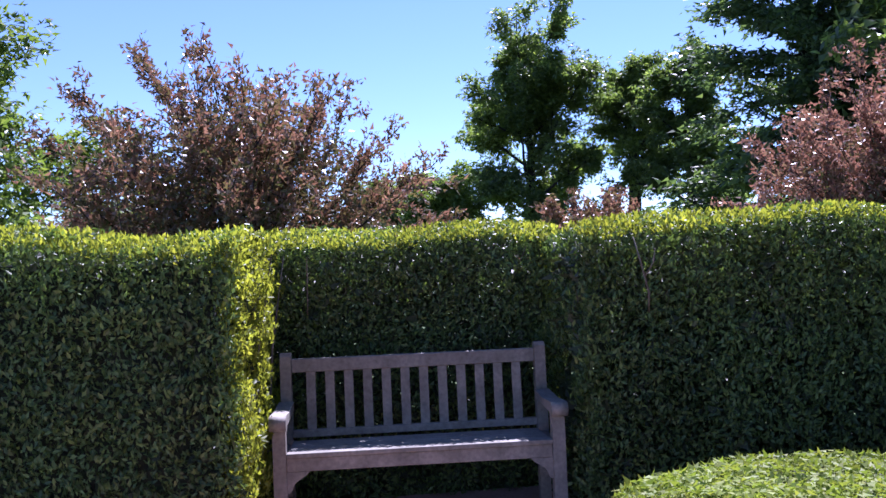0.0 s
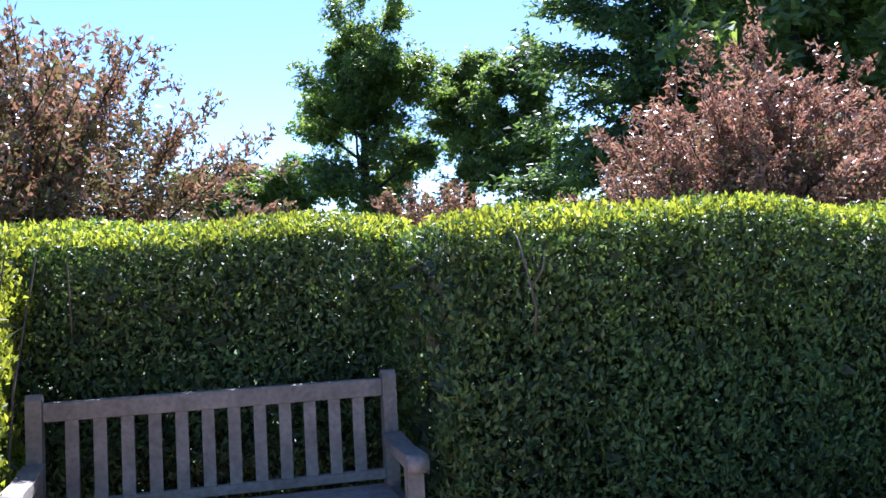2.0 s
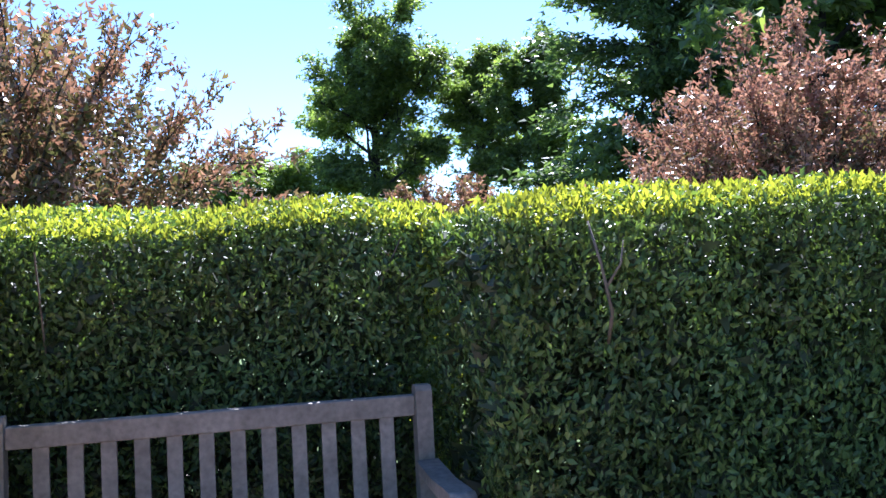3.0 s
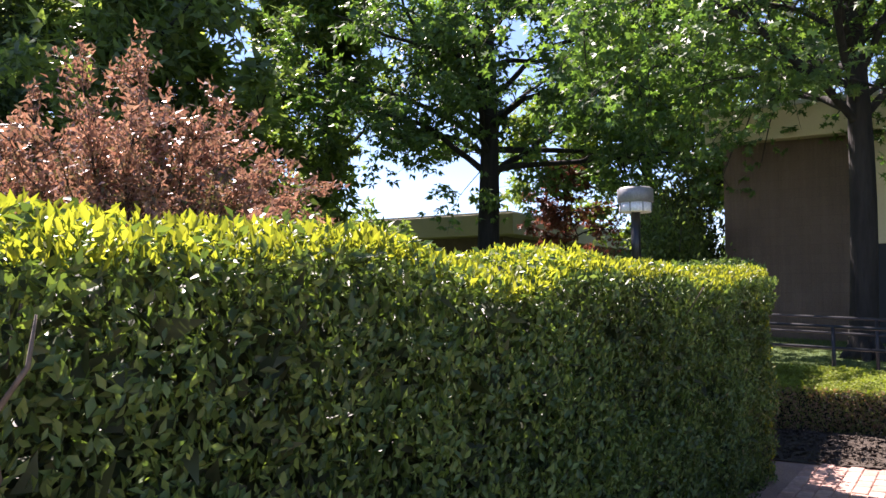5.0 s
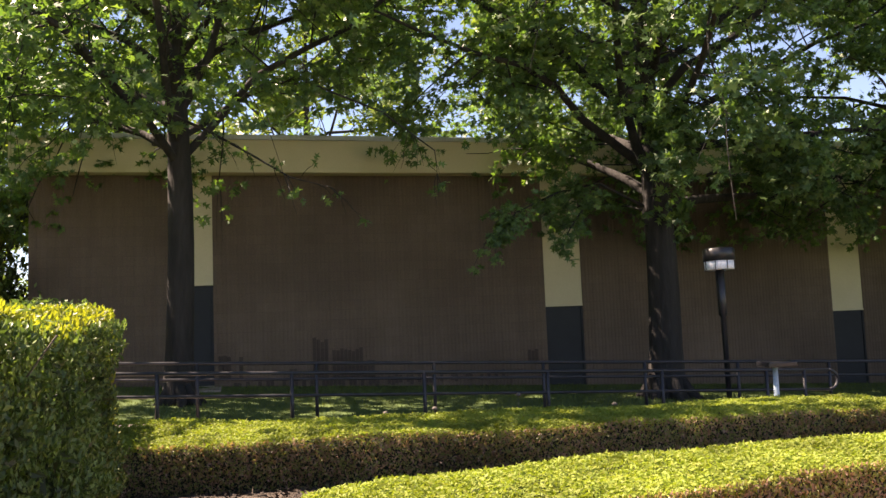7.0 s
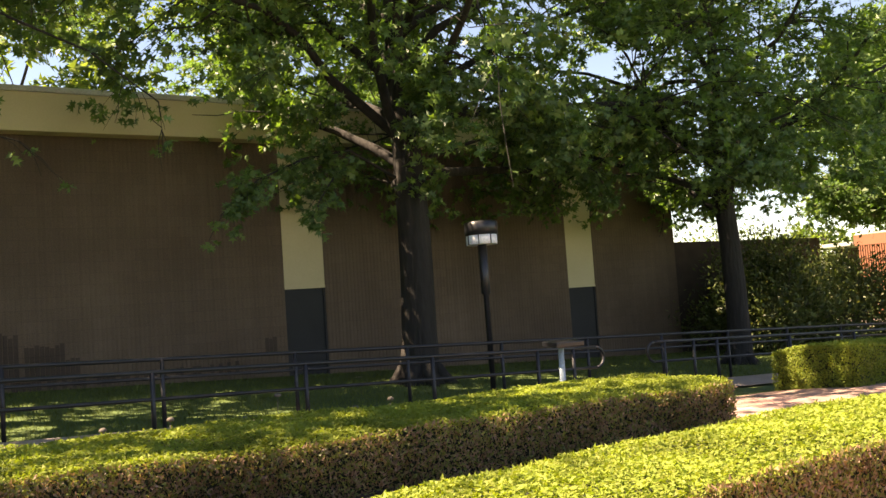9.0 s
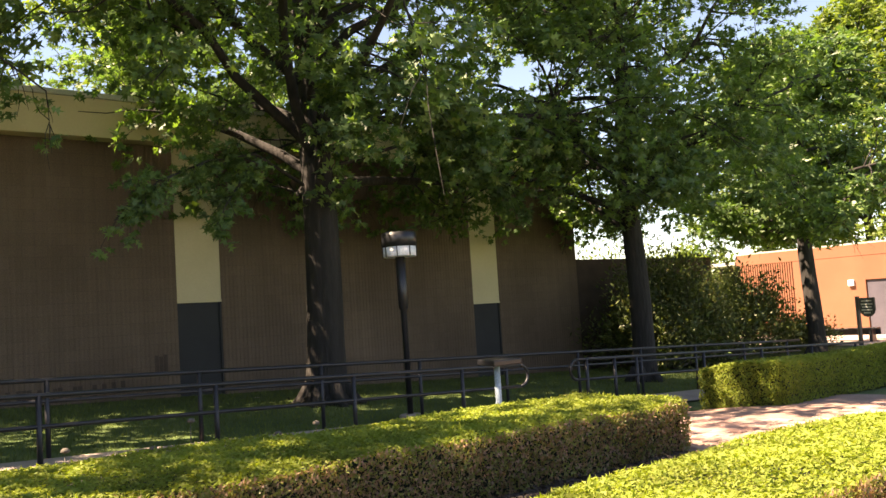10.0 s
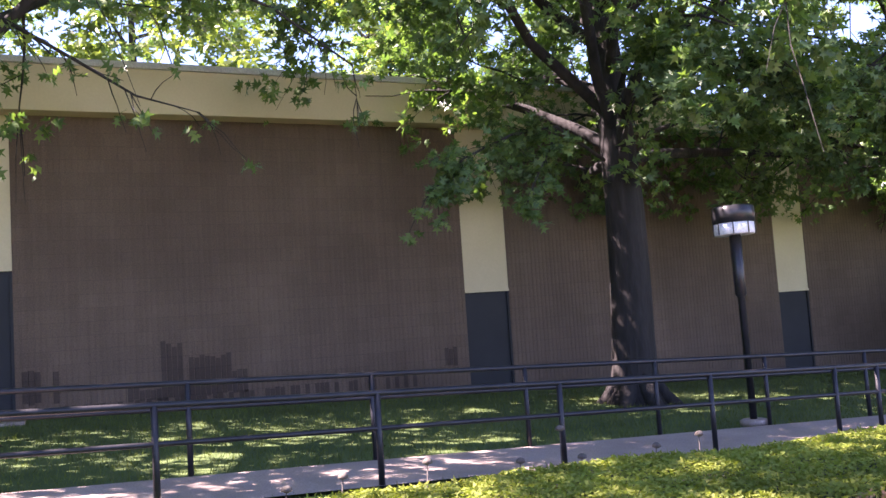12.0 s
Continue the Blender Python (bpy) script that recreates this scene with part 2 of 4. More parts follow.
def lathe(bm, profile, sides=20):
    """Turn (radius, height) pairs about z."""
    rings = [[bm.verts.new((r * math.cos(2 * math.pi * k / sides), r * math.sin(2 * math.pi * k / sides), z)) for k in range(sides)] for r, z in profile]
    for r0, r1 in zip(rings, rings[1:]):
        for k in range(sides):
            f = bm.faces.new((r0[k], r0[(k + 1) % sides], r1[(k + 1) % sides], r1[k]))
            f.smooth = True
    bm.faces.new(rings[0][::-1])
    bm.faces.new(rings[-1])
    return bm


def extruded(bm, outline, axis, d0, d1):
    """A flat outline (pairs) pushed along 'x' or 'y' or 'z' from d0 to d1."""
    def at(p, d):
        return {"x": (d, p[0], p[1]), "y": (p[0], d, p[1]), "z": (p[0], p[1], d)}[axis]
    a = [bm.verts.new(at(p, d0)) for p in outline]
    b = [bm.verts.new(at(p, d1)) for p in outline]
    bm.faces.new(a)
    bm.faces.new(b[::-1])
    for i in range(len(a)):
        j = (i + 1) % len(a)
        bm.faces.new((a[j], a[i], b[i], b[j]))
    bmesh.ops.recalc_face_normals(bm, faces=bm.faces[:])
    return bm


def polys(name, verts, sizes, loops, mat, parent=None, label="", smooth=False):
    """A large mesh from arrays: vertices, corner count per face, corner indices."""
    me = bpy.data.meshes.new(name)
    me.vertices.add(len(verts))
    me.vertices.foreach_set("co", np.ascontiguousarray(verts, dtype=np.float32).ravel())
    me.loops.add(len(loops))
    me.loops.foreach_set("vertex_index", np.ascontiguousarray(loops, dtype=np.int32))
    me.polygons.add(len(sizes))
    starts = np.concatenate(([0], np.cumsum(sizes)[:-1])).astype(np.int32)
    me.polygons.foreach_set("loop_start", starts)
    me.update(calc_edges=True)
    me.materials.append(mat)
    ob = new(name, me)
    if parent:
        ob.parent = parent
    return tagged(ob, label)


LEAF_OVAL = (np.array([(0, 0, 0), (-0.23, 0.45, 0.10), (0, 1, -0.05), (0.23, 0.45, 0.10)]), [3, 3], [0, 2, 1, 0, 3, 2])
LEAF_OAK = (np.array([(0, 0, 0), (-0.52, 0.62, 0.12), (-0.10, 0.50, 0.0), (0, 1.15, -0.10), (0.10, 0.50, 0.0), (0.52, 0.62, 0.12)]), [6], list(range(5, -1, -1)))
LEAF_LOBED = (np.array([(0, 0, 0), (-0.40, 0.28, 0.06), (-0.09, 0.37, 0.0), (-0.50, 0.74, 0.06), (-0.09, 0.70, 0.0), (0, 1.12, -0.12), (0.09, 0.70, 0.0), (0.50, 0.74, 0.06), (0.09, 0.37, 0.0), (0.40, 0.28, 0.06)]), [10], list(range(9, -1, -1)))
LEAF_SMALL = (np.array([(-0.24, 0.0, 0.02), (0.06, 1.0, -0.04), (0.30, 0.16, 0.06)]), [3], [2, 1, 0])
LEAF_BLADE = (np.array([(-0.07, 0, 0), (0.02, 1, -0.12), (0.07, 0, 0)]), [3], [2, 1, 0])


def leaves(name, pts, dirs, size, shape, mat, parent=None, spread=0.7, vary=0.35, label="", r=None, face=None):
    """Scatter one leaf per point; dirs is where each leaf tip leans."""
    r = r or rng
    tv, ts, tl = shape
    n, k = len(pts), len(tv)
    d = dirs + r.normal(0, spread, (n, 3))
    d /= np.linalg.norm(d, axis=1, keepdims=True) + 1e-9
    # blades lie with their flat side towards face, or any way round
    s = np.cross(d, r.normal(0, 1, (n, 3)) if face is None else face + r.normal(0, 0.6, (n, 3)))
    s /= np.linalg.norm(s, axis=1, keepdims=True) + 1e-9
    u = np.cross(s, d)
    sc = size * (1 + vary * r.uniform(-1, 1, n))[:, None, None]
    v = pts[:, None, :] + sc * (tv[None, :, 0:1] * s[:, None, :] + tv[None, :, 1:2] * d[:, None, :] + tv[None, :, 2:3] * u[:, None, :])
    lo = (np.arange(n)[:, None] * k + np.array(tl)[None, :]).ravel()
    return polys(name, v.reshape(-1, 3), np.tile(ts, n), lo, mat, parent, label)


def smoothstep(a, b, x):
    t = np.clip((x - a) / (b - a), 0, 1)
    return t * t * (3 - 2 * t)


def ground_z(x, y):
    """Height of the ground: a slight rise towards the building, which stands on a slope."""
    x, y = np.asarray(x, float), np.asarray(y, float)
    yc = np.clip(y, -16, 12)
    flat = 0.018 * np.clip(x, -6, 9)
    ramp_z = 0.16 + 0.042 * yc + np.clip(x - 14.3, 0, 6) * (0.20 + 0.004 * yc) / 5.85
    return flat + (ramp_z - flat) * smoothstep(9.5, 12.8, x)


def gz(x, y):
    return float(ground_z(x, y))


# ---- ground ----
def grid_mesh(name, xs, ys, zfun, mat, parent=None, label=""):
    X, Y = np.meshgrid(xs, ys)
    v = np.stack([X.ravel(), Y.ravel(), zfun(X.ravel(), Y.ravel())], 1)
    nx, ny = len(xs), len(ys)
    i, j = np.meshgrid(np.arange(nx - 1), np.arange(ny - 1))
    a = (j * nx + i).ravel()
    lo = np.stack([a, a + 1, a + 1 + nx, a + nx], 1).ravel()
    return polys(name, v, np.full(len(a), 4), lo, mat, parent, label)


def axis_steps(lo, hi, step, far):
    near = np.arange(lo, hi + 0.001, step)
    out = np.geomspace(1, far, 14)
    return np.concatenate((lo - out[::-1], near, hi + out))


ground = grid_mesh("ground", axis_steps(-8, 24, 0.4, 1500), axis_steps(-22, 16, 0.4, 1500), lambda x, y: ground_z(x, y) - 0.015, M_LAWN)
tagged(ground, "mown green lawn around brick and concrete paths", "lawn", kind="structure")

# concrete ramp between the handrails
walkway = grid_mesh("pavement", np.array([12.95, 13.3, 13.65, 14.0, 14.3]), np.arange(-22, 14, 0.5), lambda x, y: ground_z(x, y) + 0.02, M_CONCRETE)
tagged(walkway, "pale concrete ramp between black handrails", "pavement", kind="structure")

# ---- building ----
WALL_X, Y_S, Y_N, FASCIA0, FASCIA1 = 20.15, -13.7, 7.75, 4.84, 5.62
DOORS = [(4.27, 5.14, 0.56, 2.60), (-3.69, -2.82, 0.16, 1.94), (-10.88, -10.04, -0.25, 1.61)]
building = thing("building", "long low brown fluted-block building with cream roof band", "building", (0, 0, 0))
segs, y = [], Y_S
for y0, y1, z0, z1 in sorted(DOORS):
    segs.append((y, y0))
    y = y1
segs.append((y, Y_N))
for y0, y1 in segs:
    part("wall", boxed(WALL_X + 0.02, WALL_X + 0.3, y0, y1, -1.0, FASCIA0), M_BLOCK, building)
    bm = bmesh.new()
    n = int((y1 - y0) / 0.08)
    for i in range(n):
        yc = y0 + (i + 0.5) * (y1 - y0) / n
        prof = [(WALL_X + 0.021, yc - 0.027), (WALL_X + 0.0145, yc - 0.020), (WALL_X + 0.0145, yc + 0.020), (WALL_X + 0.021, yc + 0.027)]
        extruded(bm, prof, "z", -0.9, FASCIA0 - 0.01)
    tagged(part("fluting", bm, M_BLOCK, building), kind="stuff")
for y0, y1, z0, z1 in DOORS:
    part("panel", boxed(WALL_X + 0.03, WALL_X + 0.2, y0, y1, z1 + 0.02, FASCIA0), M_CREAM, building, "cream painted panel above a door")
    part("trim", boxed(WALL_X + 0.01, WALL_X + 0.2, y0 + 0.001, y1 - 0.001, z1 - 0.02, z1 + 0.02), M_CREAM, building)
    part("wall", boxed(WALL_X + 0.02, WALL_X + 0.3, y0, y1, -1.0, z0 - 0.003), M_CONCRETE, building, "concrete door footing")
    d = part("door", boxed(WALL_X + 0.06, WALL_X + 0.11, y0 + 0.04, y1 - 0.04, z0, z1 - 0.025), M_DOOR, building, "closed charcoal metal door")
    for s, yy in ((1, y0), (-1, y1)):
        part("frame", boxed(WALL_X + 0.03, WALL_X + 0.14, min(yy, yy + s * 0.038), max(yy, yy + s * 0.038), z0, z1 - 0.022), M_DOOR, building)
    part("landing", boxed(WALL_X - 1.15, WALL_X - 0.005, y0 - 0.15, y1 + 0.15, z0 - 0.4, z0 - 0.02, 0.01), M_CONCRETE, building, "concrete door step")
part("fascia", boxed(WALL_X - 0.32, WALL_X + 0.4, Y_S - 0.3, Y_N + 0.3, FASCIA0 + 0.002, FASCIA1 - 0.10, 0.01), M_CREAM, building, "deep cream painted roof band")
part("roof_edge", boxed(WALL_X - 0.36, WALL_X + 0.4, Y_S - 0.34, Y_N + 0.34, FASCIA1 - 0.098, FASCIA1, 0.008), M_CAP, building, "pale metal roof edging")
part("wall", boxed(WALL_X + 0.301, WALL_X + 14, Y_N - 0.3, Y_N, -1, FASCIA0), M_BLOCK, building)
part("wall", boxed(WALL_X + 0.301, WALL_X + 14, Y_S, Y_S + 0.3, -1, FASCIA0), M_BLOCK, building)
part("wall", boxed(WALL_X + 13.7, WALL_X + 14, Y_S + 0.301, Y_N - 0.301, -1, FASCIA0), M_BLOCK, building)
part("roof", boxed(WALL_X + 0.41, WALL_X + 14.3, Y_S - 0.3, Y_N + 0.3, FASCIA0 + 0.003, FASCIA1 - 0.2), M_ROOF, building)


# ---- hedges ----
def along(pts, u):
    p = np.array(pts, float)
    seg = np.linalg.norm(np.diff(p, axis=0), axis=1)
    t = np.concatenate(([0], np.cumsum(seg))) / seg.sum()
    return np.stack([np.interp(u, t, p[:, 0]), np.interp(u, t, p[:, 1])], -1)


def length(pts):
    p = np.array(pts, float)
    return float(np.linalg.norm(np.diff(p, axis=0), axis=1).sum())


def wobble(p, f, amp, seed):
    q = p * f + seed
    return amp * (np.sin(q[:, 0] * 1.7 + 1.3 * np.sin(q[:, 1] * 1.1)) + np.sin(q[:, 1] * 2.3 + q[:, 2] * 1.9) + np.sin(q[:, 2] * 2.9 + q[:, 0] * 0.7)) / 3


def hedge(name, label, a, b, h, dome, side_mats, top_mat, size, dense, inside, group="", core=0.10, ends=(True, True), seed=0, volume=0.0, ragged=0.02, shoots=0, depth=0.03, fewer=1.25, shape=LEAF_OVAL):
    """A clipped hedge between two edge lines a and b (same direction), height h(x, y) above the ground."""
    r = np.random.default_rng(100 + seed)
    ob = thing(name, label, "hedge", (0, 0, 0), group=group)
    L = max(length(a), length(b))
    W = float(np.mean(np.linalg.norm(along(a, np.linspace(0, 1, 9)) - along(b, np.linspace(0, 1, 9)), axis=1)))
    H = float(h(np.array([a[0][0]]), np.array([a[0][1]]))[0])

    def put(u, v, w):
        """u along, v across (0 at a), w up as a share of the height."""
        A, B = along(a, u), along(b, u)
        p = A + (B - A) * v[:, None]
        g = ground_z(p[:, 0], p[:, 1])
        edge = np.minimum(v, 1 - v) * W
        hh = h(p[:, 0], p[:, 1]) - dome * np.exp(-edge / 0.14)
        return np.column_stack((p, g + w * hh))

    # closed dark sheet under the leaves, its colour standing for the shade inside
    us, prof = np.linspace(core / L, 1 - core / L, max(8, int(L * 4))), [(0, 0.0), (0, 0.5), (0, 1), (0.5, 1), (1, 1), (1, 0.5), (1, 0)]
    c = core / W
    rows = [put(us, np.full(len(us), c + (1 - 2 * c) * v), np.full(len(us), w * (1 - core * 0.9 / H))) for v, w in prof]
    V = np.stack(rows, 1)
    n, k = V.shape[:2]
    i, j = np.meshgrid(np.arange(n - 1), np.arange(k - 1), indexing="ij")
    q = (i * k + j).ravel()
    lo = np.stack([q, q + 1, q + 1 + k, q + k], 1).ravel()
    lo = np.concatenate((lo, np.arange(k), (n - 1) * k + np.arange(k)[::-1]))
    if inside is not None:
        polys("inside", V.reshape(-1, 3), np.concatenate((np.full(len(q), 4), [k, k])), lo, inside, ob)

    def coat(nm, count, u, v, w, out, mat):
        p = put(u, v, w)
        out = out / (np.linalg.norm(out, axis=1, keepdims=True) + 1e-9)
        p = p + out * (-np.abs(r.normal(0, depth, count)) + 0.012 + wobble(p, 3.1, ragged, seed) + wobble(p, 9.0, ragged * 0.8, seed + 3) + wobble(p, 27.0, ragged * 0.5, seed + 5))[:, None]
        tip = r.normal(0, 1, (count, 3))
        tip -= out * np.sum(tip * out, 1, keepdims=True) * 0.75
        leaves(nm, p, tip + (np.array([0, 0, 0.95]) + out * 0.25) * (1 - np.abs(out[:, 2:3])), size, shape, mat, ob, 0.4, 0.4, r=r, face=out * 0.7 + np.array([0, 0, 0.3]) + r.normal(0, 0.5, (count, 3)))

    def across(u):
        d = along(b, u) - along(a, u)
        return np.column_stack((d, np.zeros(len(u))))

    for idx, (v, sign) in enumerate(((0.0, -1), (1.0, 1))):
        if side_mats[idx] is None:
            continue
        m = int(L * H * dense)
        u, w = r.uniform(0, 1, m), r.uniform(0.0, 1, m) ** 0.9
        coat("side_leaves", m, u, np.full(m, v), w, across(u) * sign, side_mats[idx])
    for idx, u0 in enumerate((0.0, 1.0)):
        if ends[idx]:
            m = int(W * H * dense)
            v, w = r.uniform(0, 1, m), r.uniform(0, 1, m)
            e = along(a, np.array([0.02, 0.0] if idx == 0 else [0.98, 1.0]))
            d = e[1] - e[0]
            # the +x end takes the paler leaf as painted sunlight
            coat("end_leaves", m, np.full(m, u0), v, w, np.tile((d[0], d[1], 0), (m, 1)), M_LEAF_SUNLIT if shoots and idx == 1 else top_mat)
    m = int(L * W * dense * fewer)
    coat("top_leaves", m, r.uniform(0, 1, m), r.uniform(0, 1, m), np.ones(m), np.tile((0, 0, 1.0), (m, 1)), top_mat)
    # young top leaves, coloured paler to paint the sunlit band
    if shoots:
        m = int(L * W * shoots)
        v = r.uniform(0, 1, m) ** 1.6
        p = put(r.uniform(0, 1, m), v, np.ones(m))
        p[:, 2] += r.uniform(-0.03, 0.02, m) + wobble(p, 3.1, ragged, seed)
        leaves("sunlit_shoot_leaves", p, np.tile((0, 0, 1.0), (m, 1)), size * 0.84, LEAF_OVAL, M_LEAF_SUNLIT, ob, 0.6, 0.45, r=r)
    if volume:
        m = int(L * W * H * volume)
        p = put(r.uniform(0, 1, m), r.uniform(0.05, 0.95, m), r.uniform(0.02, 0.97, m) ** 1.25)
        # dark filling leaves paint the shade of the hedge's deep pockets
        leaves("inner_leaves", p, np.tile((0, 0, 0.4), (m, 1)), size * 2.5, LEAF_SMALL, M_LEAF_INNER_SHADE, ob, 1.0, 0.4, r=r)
        bm = bmesh.new()
        for s in range(int(L * 7)):
            p0 = put(np.array([r.uniform(0, 1)]), np.array([r.uniform(0.4, 0.75)]), np.array([0.0]))[0]
            lean = r.normal(0, 0.12, 3)
            pts = [p0, p0 + np.array((lean[0], lean[1], 0.6 * H)), p0 + np.array((lean[0] * 2.2, lean[1] * 2.2, 0.92 * H))]
            tube(bm, pts, [0.009, 0.006, 0.003], 5, False)
        tagged(part("stem", bm, M_TWIG, ob), kind="stuff")
    return ob


def tall_h(x, y):
    return 1.505 + 0.08 * smoothstep(1.0, 2.0, x) - 0.07 * smoothstep(2.4, 3.3, x) + 0.02 * np.sin(x * 1.9) + 0.012 * np.sin(x * 4.3 + y)


def back_h(x, y):
    return 1.60 + 0.012 * np.sin(x * 2.1) + 0.01 * np.sin(x * 5.3 + y)


def low_h(x, y):
    return 0.46 + 0.012 * np.sin(x * 2.3 + y * 1.7) + 0.01 * np.sin(x * 5.1 - y * 3.7)


TALL = dict(size=0.032, dense=5900, shoots=3000, core=0.12, inside=None, volume=7500, dome=0.07, ragged=0.05, depth=0.06, fewer=0.6)
hedge("tall_hedge", "tall clipped green hedge with sunlit yellow-green top", [(1.0, 4.32), (3.0, 4.34), (5.5, 4.38), (7.33, 4.40)], [(1.0, 5.25), (3.0, 5.25), (5.5, 5.28), (7.33, 5.3)], tall_h, side_mats=(M_LEAF_TALL, None), top_mat=M_LEAF_TALL, group="tall hedges", seed=1, **TALL)
hedge("tall_hedge", "tall clipped hedge behind a wooden bench", [(-0.9, 5.22), (1.1, 5.22)], [(-0.9, 6.0), (1.1, 6.0)], back_h, side_mats=(M_LEAF_TALL, None), top_mat=M_LEAF_TALL, group="tall hedges", seed=2, **TALL)
hedge("tall_hedge", "tall clipped hedge block beside a wooden bench", [(-2.6, 3.95), (-0.66, 3.95)], [(-2.6, 5.2), (-0.66, 5.2)], back_h, side_mats=(M_LEAF_TALL, None), top_mat=M_LEAF_TALL, group="tall hedges", seed=3, **{**TALL, "volume": 2500, "inside": M_CORE_SHADE})
# unseen hedge, added to cast the straight shadow on path and low hedge
hedge("tall_hedge", "unseen tall clipped hedge added to shade a brick path", [(7.5, 4.98), (11.9, 5.32)], [(7.5, 5.9), (11.9, 6.05)], back_h, side_mats=(M_LEAF_TALL, None), top_mat=M_LEAF_TALL, group="tall hedges", seed=9, **{**TALL, "volume": 0, "inside": M_CORE_SHADE, "size": 0.06, "dense": 1400, "shoots": 0})
LOW = dict(fewer=1.0, shape=LEAF_SMALL, size=0.029, dense=7400, core=0.05, inside=M_CORE_SHADE, dome=0.03, ragged=0.012)
hedge("low_hedge", "low clipped box hedge, sunlit, bordering a brick path", [(0.72, 2.90), (0.85, 3.12), (1.15, 3.28), (1.6, 3.37), (7.12, 3.34)], [(1.3, 2.55), (1.5, 2.57), (1.8, 2.58), (2.2, 2.58), (6.3, 2.57)], lambda x, y: low_h(x, y) + 0.10 * (1 - smoothstep(2.2, 4.0, x)), side_mats=(M_LEAF_LOW, None), top_mat=M_LEAF_LOW, group="low hedges", seed=4, ends=(True, False), **LOW)
hedge("low_hedge", "low clipped box hedge, sunlit, curving round a garden bed", [(7.12, 3.34), (7.4, 2.0), (7.68, 0.5), (7.76, -1.0), (7.6, -2.6), (7.1, -4.6), (6.2, -6.5)], [(6.2, 2.57), (6.3, 1.6), (6.55, 0.6), (6.66, -0.8), (6.5, -2.4), (6.0, -4.2), (5.2, -5.9)], low_h, side_mats=(M_LEAF_LOW, M_LEAF_DRY), top_mat=M_LEAF_LOW, group="low hedges", seed=5, **LOW)
hedge("low_hedge", "low clipped box hedge with bare brown side, dappled shade", [(9.75, 9.0), (9.65, 4.5), (9.35, 1.8), (9.15, -0.5), (9.15, -2.75)], [(11.2, 9.0), (11.05, 4.5), (10.85, 2.0), (10.65, -1.0), (10.5, -2.85)], low_h, side_mats=(M_LEAF_DRY, None), top_mat=M_LEAF_LOW, group="low hedges", seed=6, **LOW)
hedge("low_hedge", "low clipped green hedge in shade beyond a path gap", [(10.0, -5.85), (9.95, -7.5), (9.6, -11.5)], [(11.25, -5.95), (11.5, -7.5), (11.3, -11.5)], lambda x, y: low_h(x, y) + 0.06, side_mats=(M_LEAF_LOW, None), top_mat=M_LEAF_LOW, group="low hedges", seed=7, **LOW)


# ---- bench ----
def garden_bench(at, rz):
    ob = thing("garden_bench", "weathered grey teak garden bench against a hedge", "bench", at, rz)
    W, top, seat = 0.715, 0.92, 0.43
    for s in (-1, 1):
        prof = [(0.02, 0), (0.08, 0), (0.085, 0.43), (0.115, top - 0.02), (0.10, top), (0.06, top), (0.045, top - 0.02), (0.02, 0.43)]
        part("back_leg", extruded(bmesh.new(), prof, "x", s * W - 0.03, s * W + 0.03), M_TEAK, ob)
        legp = [(-0.40, 0), (-0.34, 0), (-0.34, 0.47), (-0.335, 0.585), (-0.39, 0.595), (-0.40, 0.47)]
        part("front_leg", extruded(bmesh.new(), legp, "x", s * W - 0.033, s * W + 0.033), M_TEAK, ob)
        arm = [(-0.44, 0.59), (-0.41, 0.575), (-0.37, 0.595), (-0.24, 0.598), (0.03, 0.612), (0.03, 0.655), (-0.2, 0.64), (-0.35, 0.648), (-0.42, 0.648), (-0.45, 0.622)]
        part("armrest", extruded(bmesh.new(), arm, "x", s * W - 0.042, s * W + 0.042), M_TEAK, ob)
        part("arm_scroll", tube(bmesh.new(), [(s * W - 0.043, -0.415, 0.612), (s * W + 0.043, -0.415, 0.612)], 0.038, 14), M_TEAK, ob)
        part("side_rail", boxed(s * W - 0.018, s * W + 0.018, -0.34, 0.02, 0.35, 0.42), M_TEAK, ob)
        brk = [(s * (W - 0.03), 0.36), (s * (W - 0.15), 0.36), (s * (W - 0.13), 0.34), (s * (W - 0.075), 0.305), (s * (W - 0.05), 0.255), (s * (W - 0.03), 0.25)]
        part("bracket", extruded(bmesh.new(), brk, "y", -0.385, -0.355), M_TEAK, ob)
    part("top_rail", boxed(-W + 0.03, W - 0.03, 0.062, 0.105, 0.81, 0.885, 0.006), M_TEAK, ob)
    part("lower_back_rail", boxed(-W + 0.03, W - 0.03, 0.035, 0.075, 0.454, 0.494, 0.004), M_TEAK, ob)
    part("apron", boxed(-W + 0.033, W - 0.033, -0.385, -0.355, 0.36, 0.43, 0.005), M_TEAK, ob)
    tilt = pose(0, 0.056, 0.488, -4.5)
    for i in range(12):
        x = -W + 0.03 + (i + 1) * (2 * W - 0.06) / 13
        part("back_slat", boxed(x - 0.026, x + 0.026, -0.009, 0.009, 0, 0.33, 0.003, tilt), M_TEAK, ob)
    for i in range(6):
        yy = -0.375 + i * 0.072
        part("seat_slat", boxed(-W - 0.0 + 0.034, W - 0.034, yy - 0.030, yy + 0.030, 0.432, 0.452 + (0.004 if i == 0 else -0.002 * i), 0.005), M_TEAK, ob)
    return ob


garden_bench((0.155, 4.86, gz(0.155, 4.7)), 0.6)
bare = thing("bare_branch", "bare dry branch caught in the hedge face", "branch", (1.24, 4.24, gz(1.24, 4.24)))
part("stem", tube(bmesh.new(), [(0.09, 0.08, 1.08), (0.07, 0.0, 1.18), (0.03, -0.02, 1.33), (0.0, 0.0, 1.46)], [0.006, 0.006, 0.005, 0.003], 6), M_TWIG, bare)
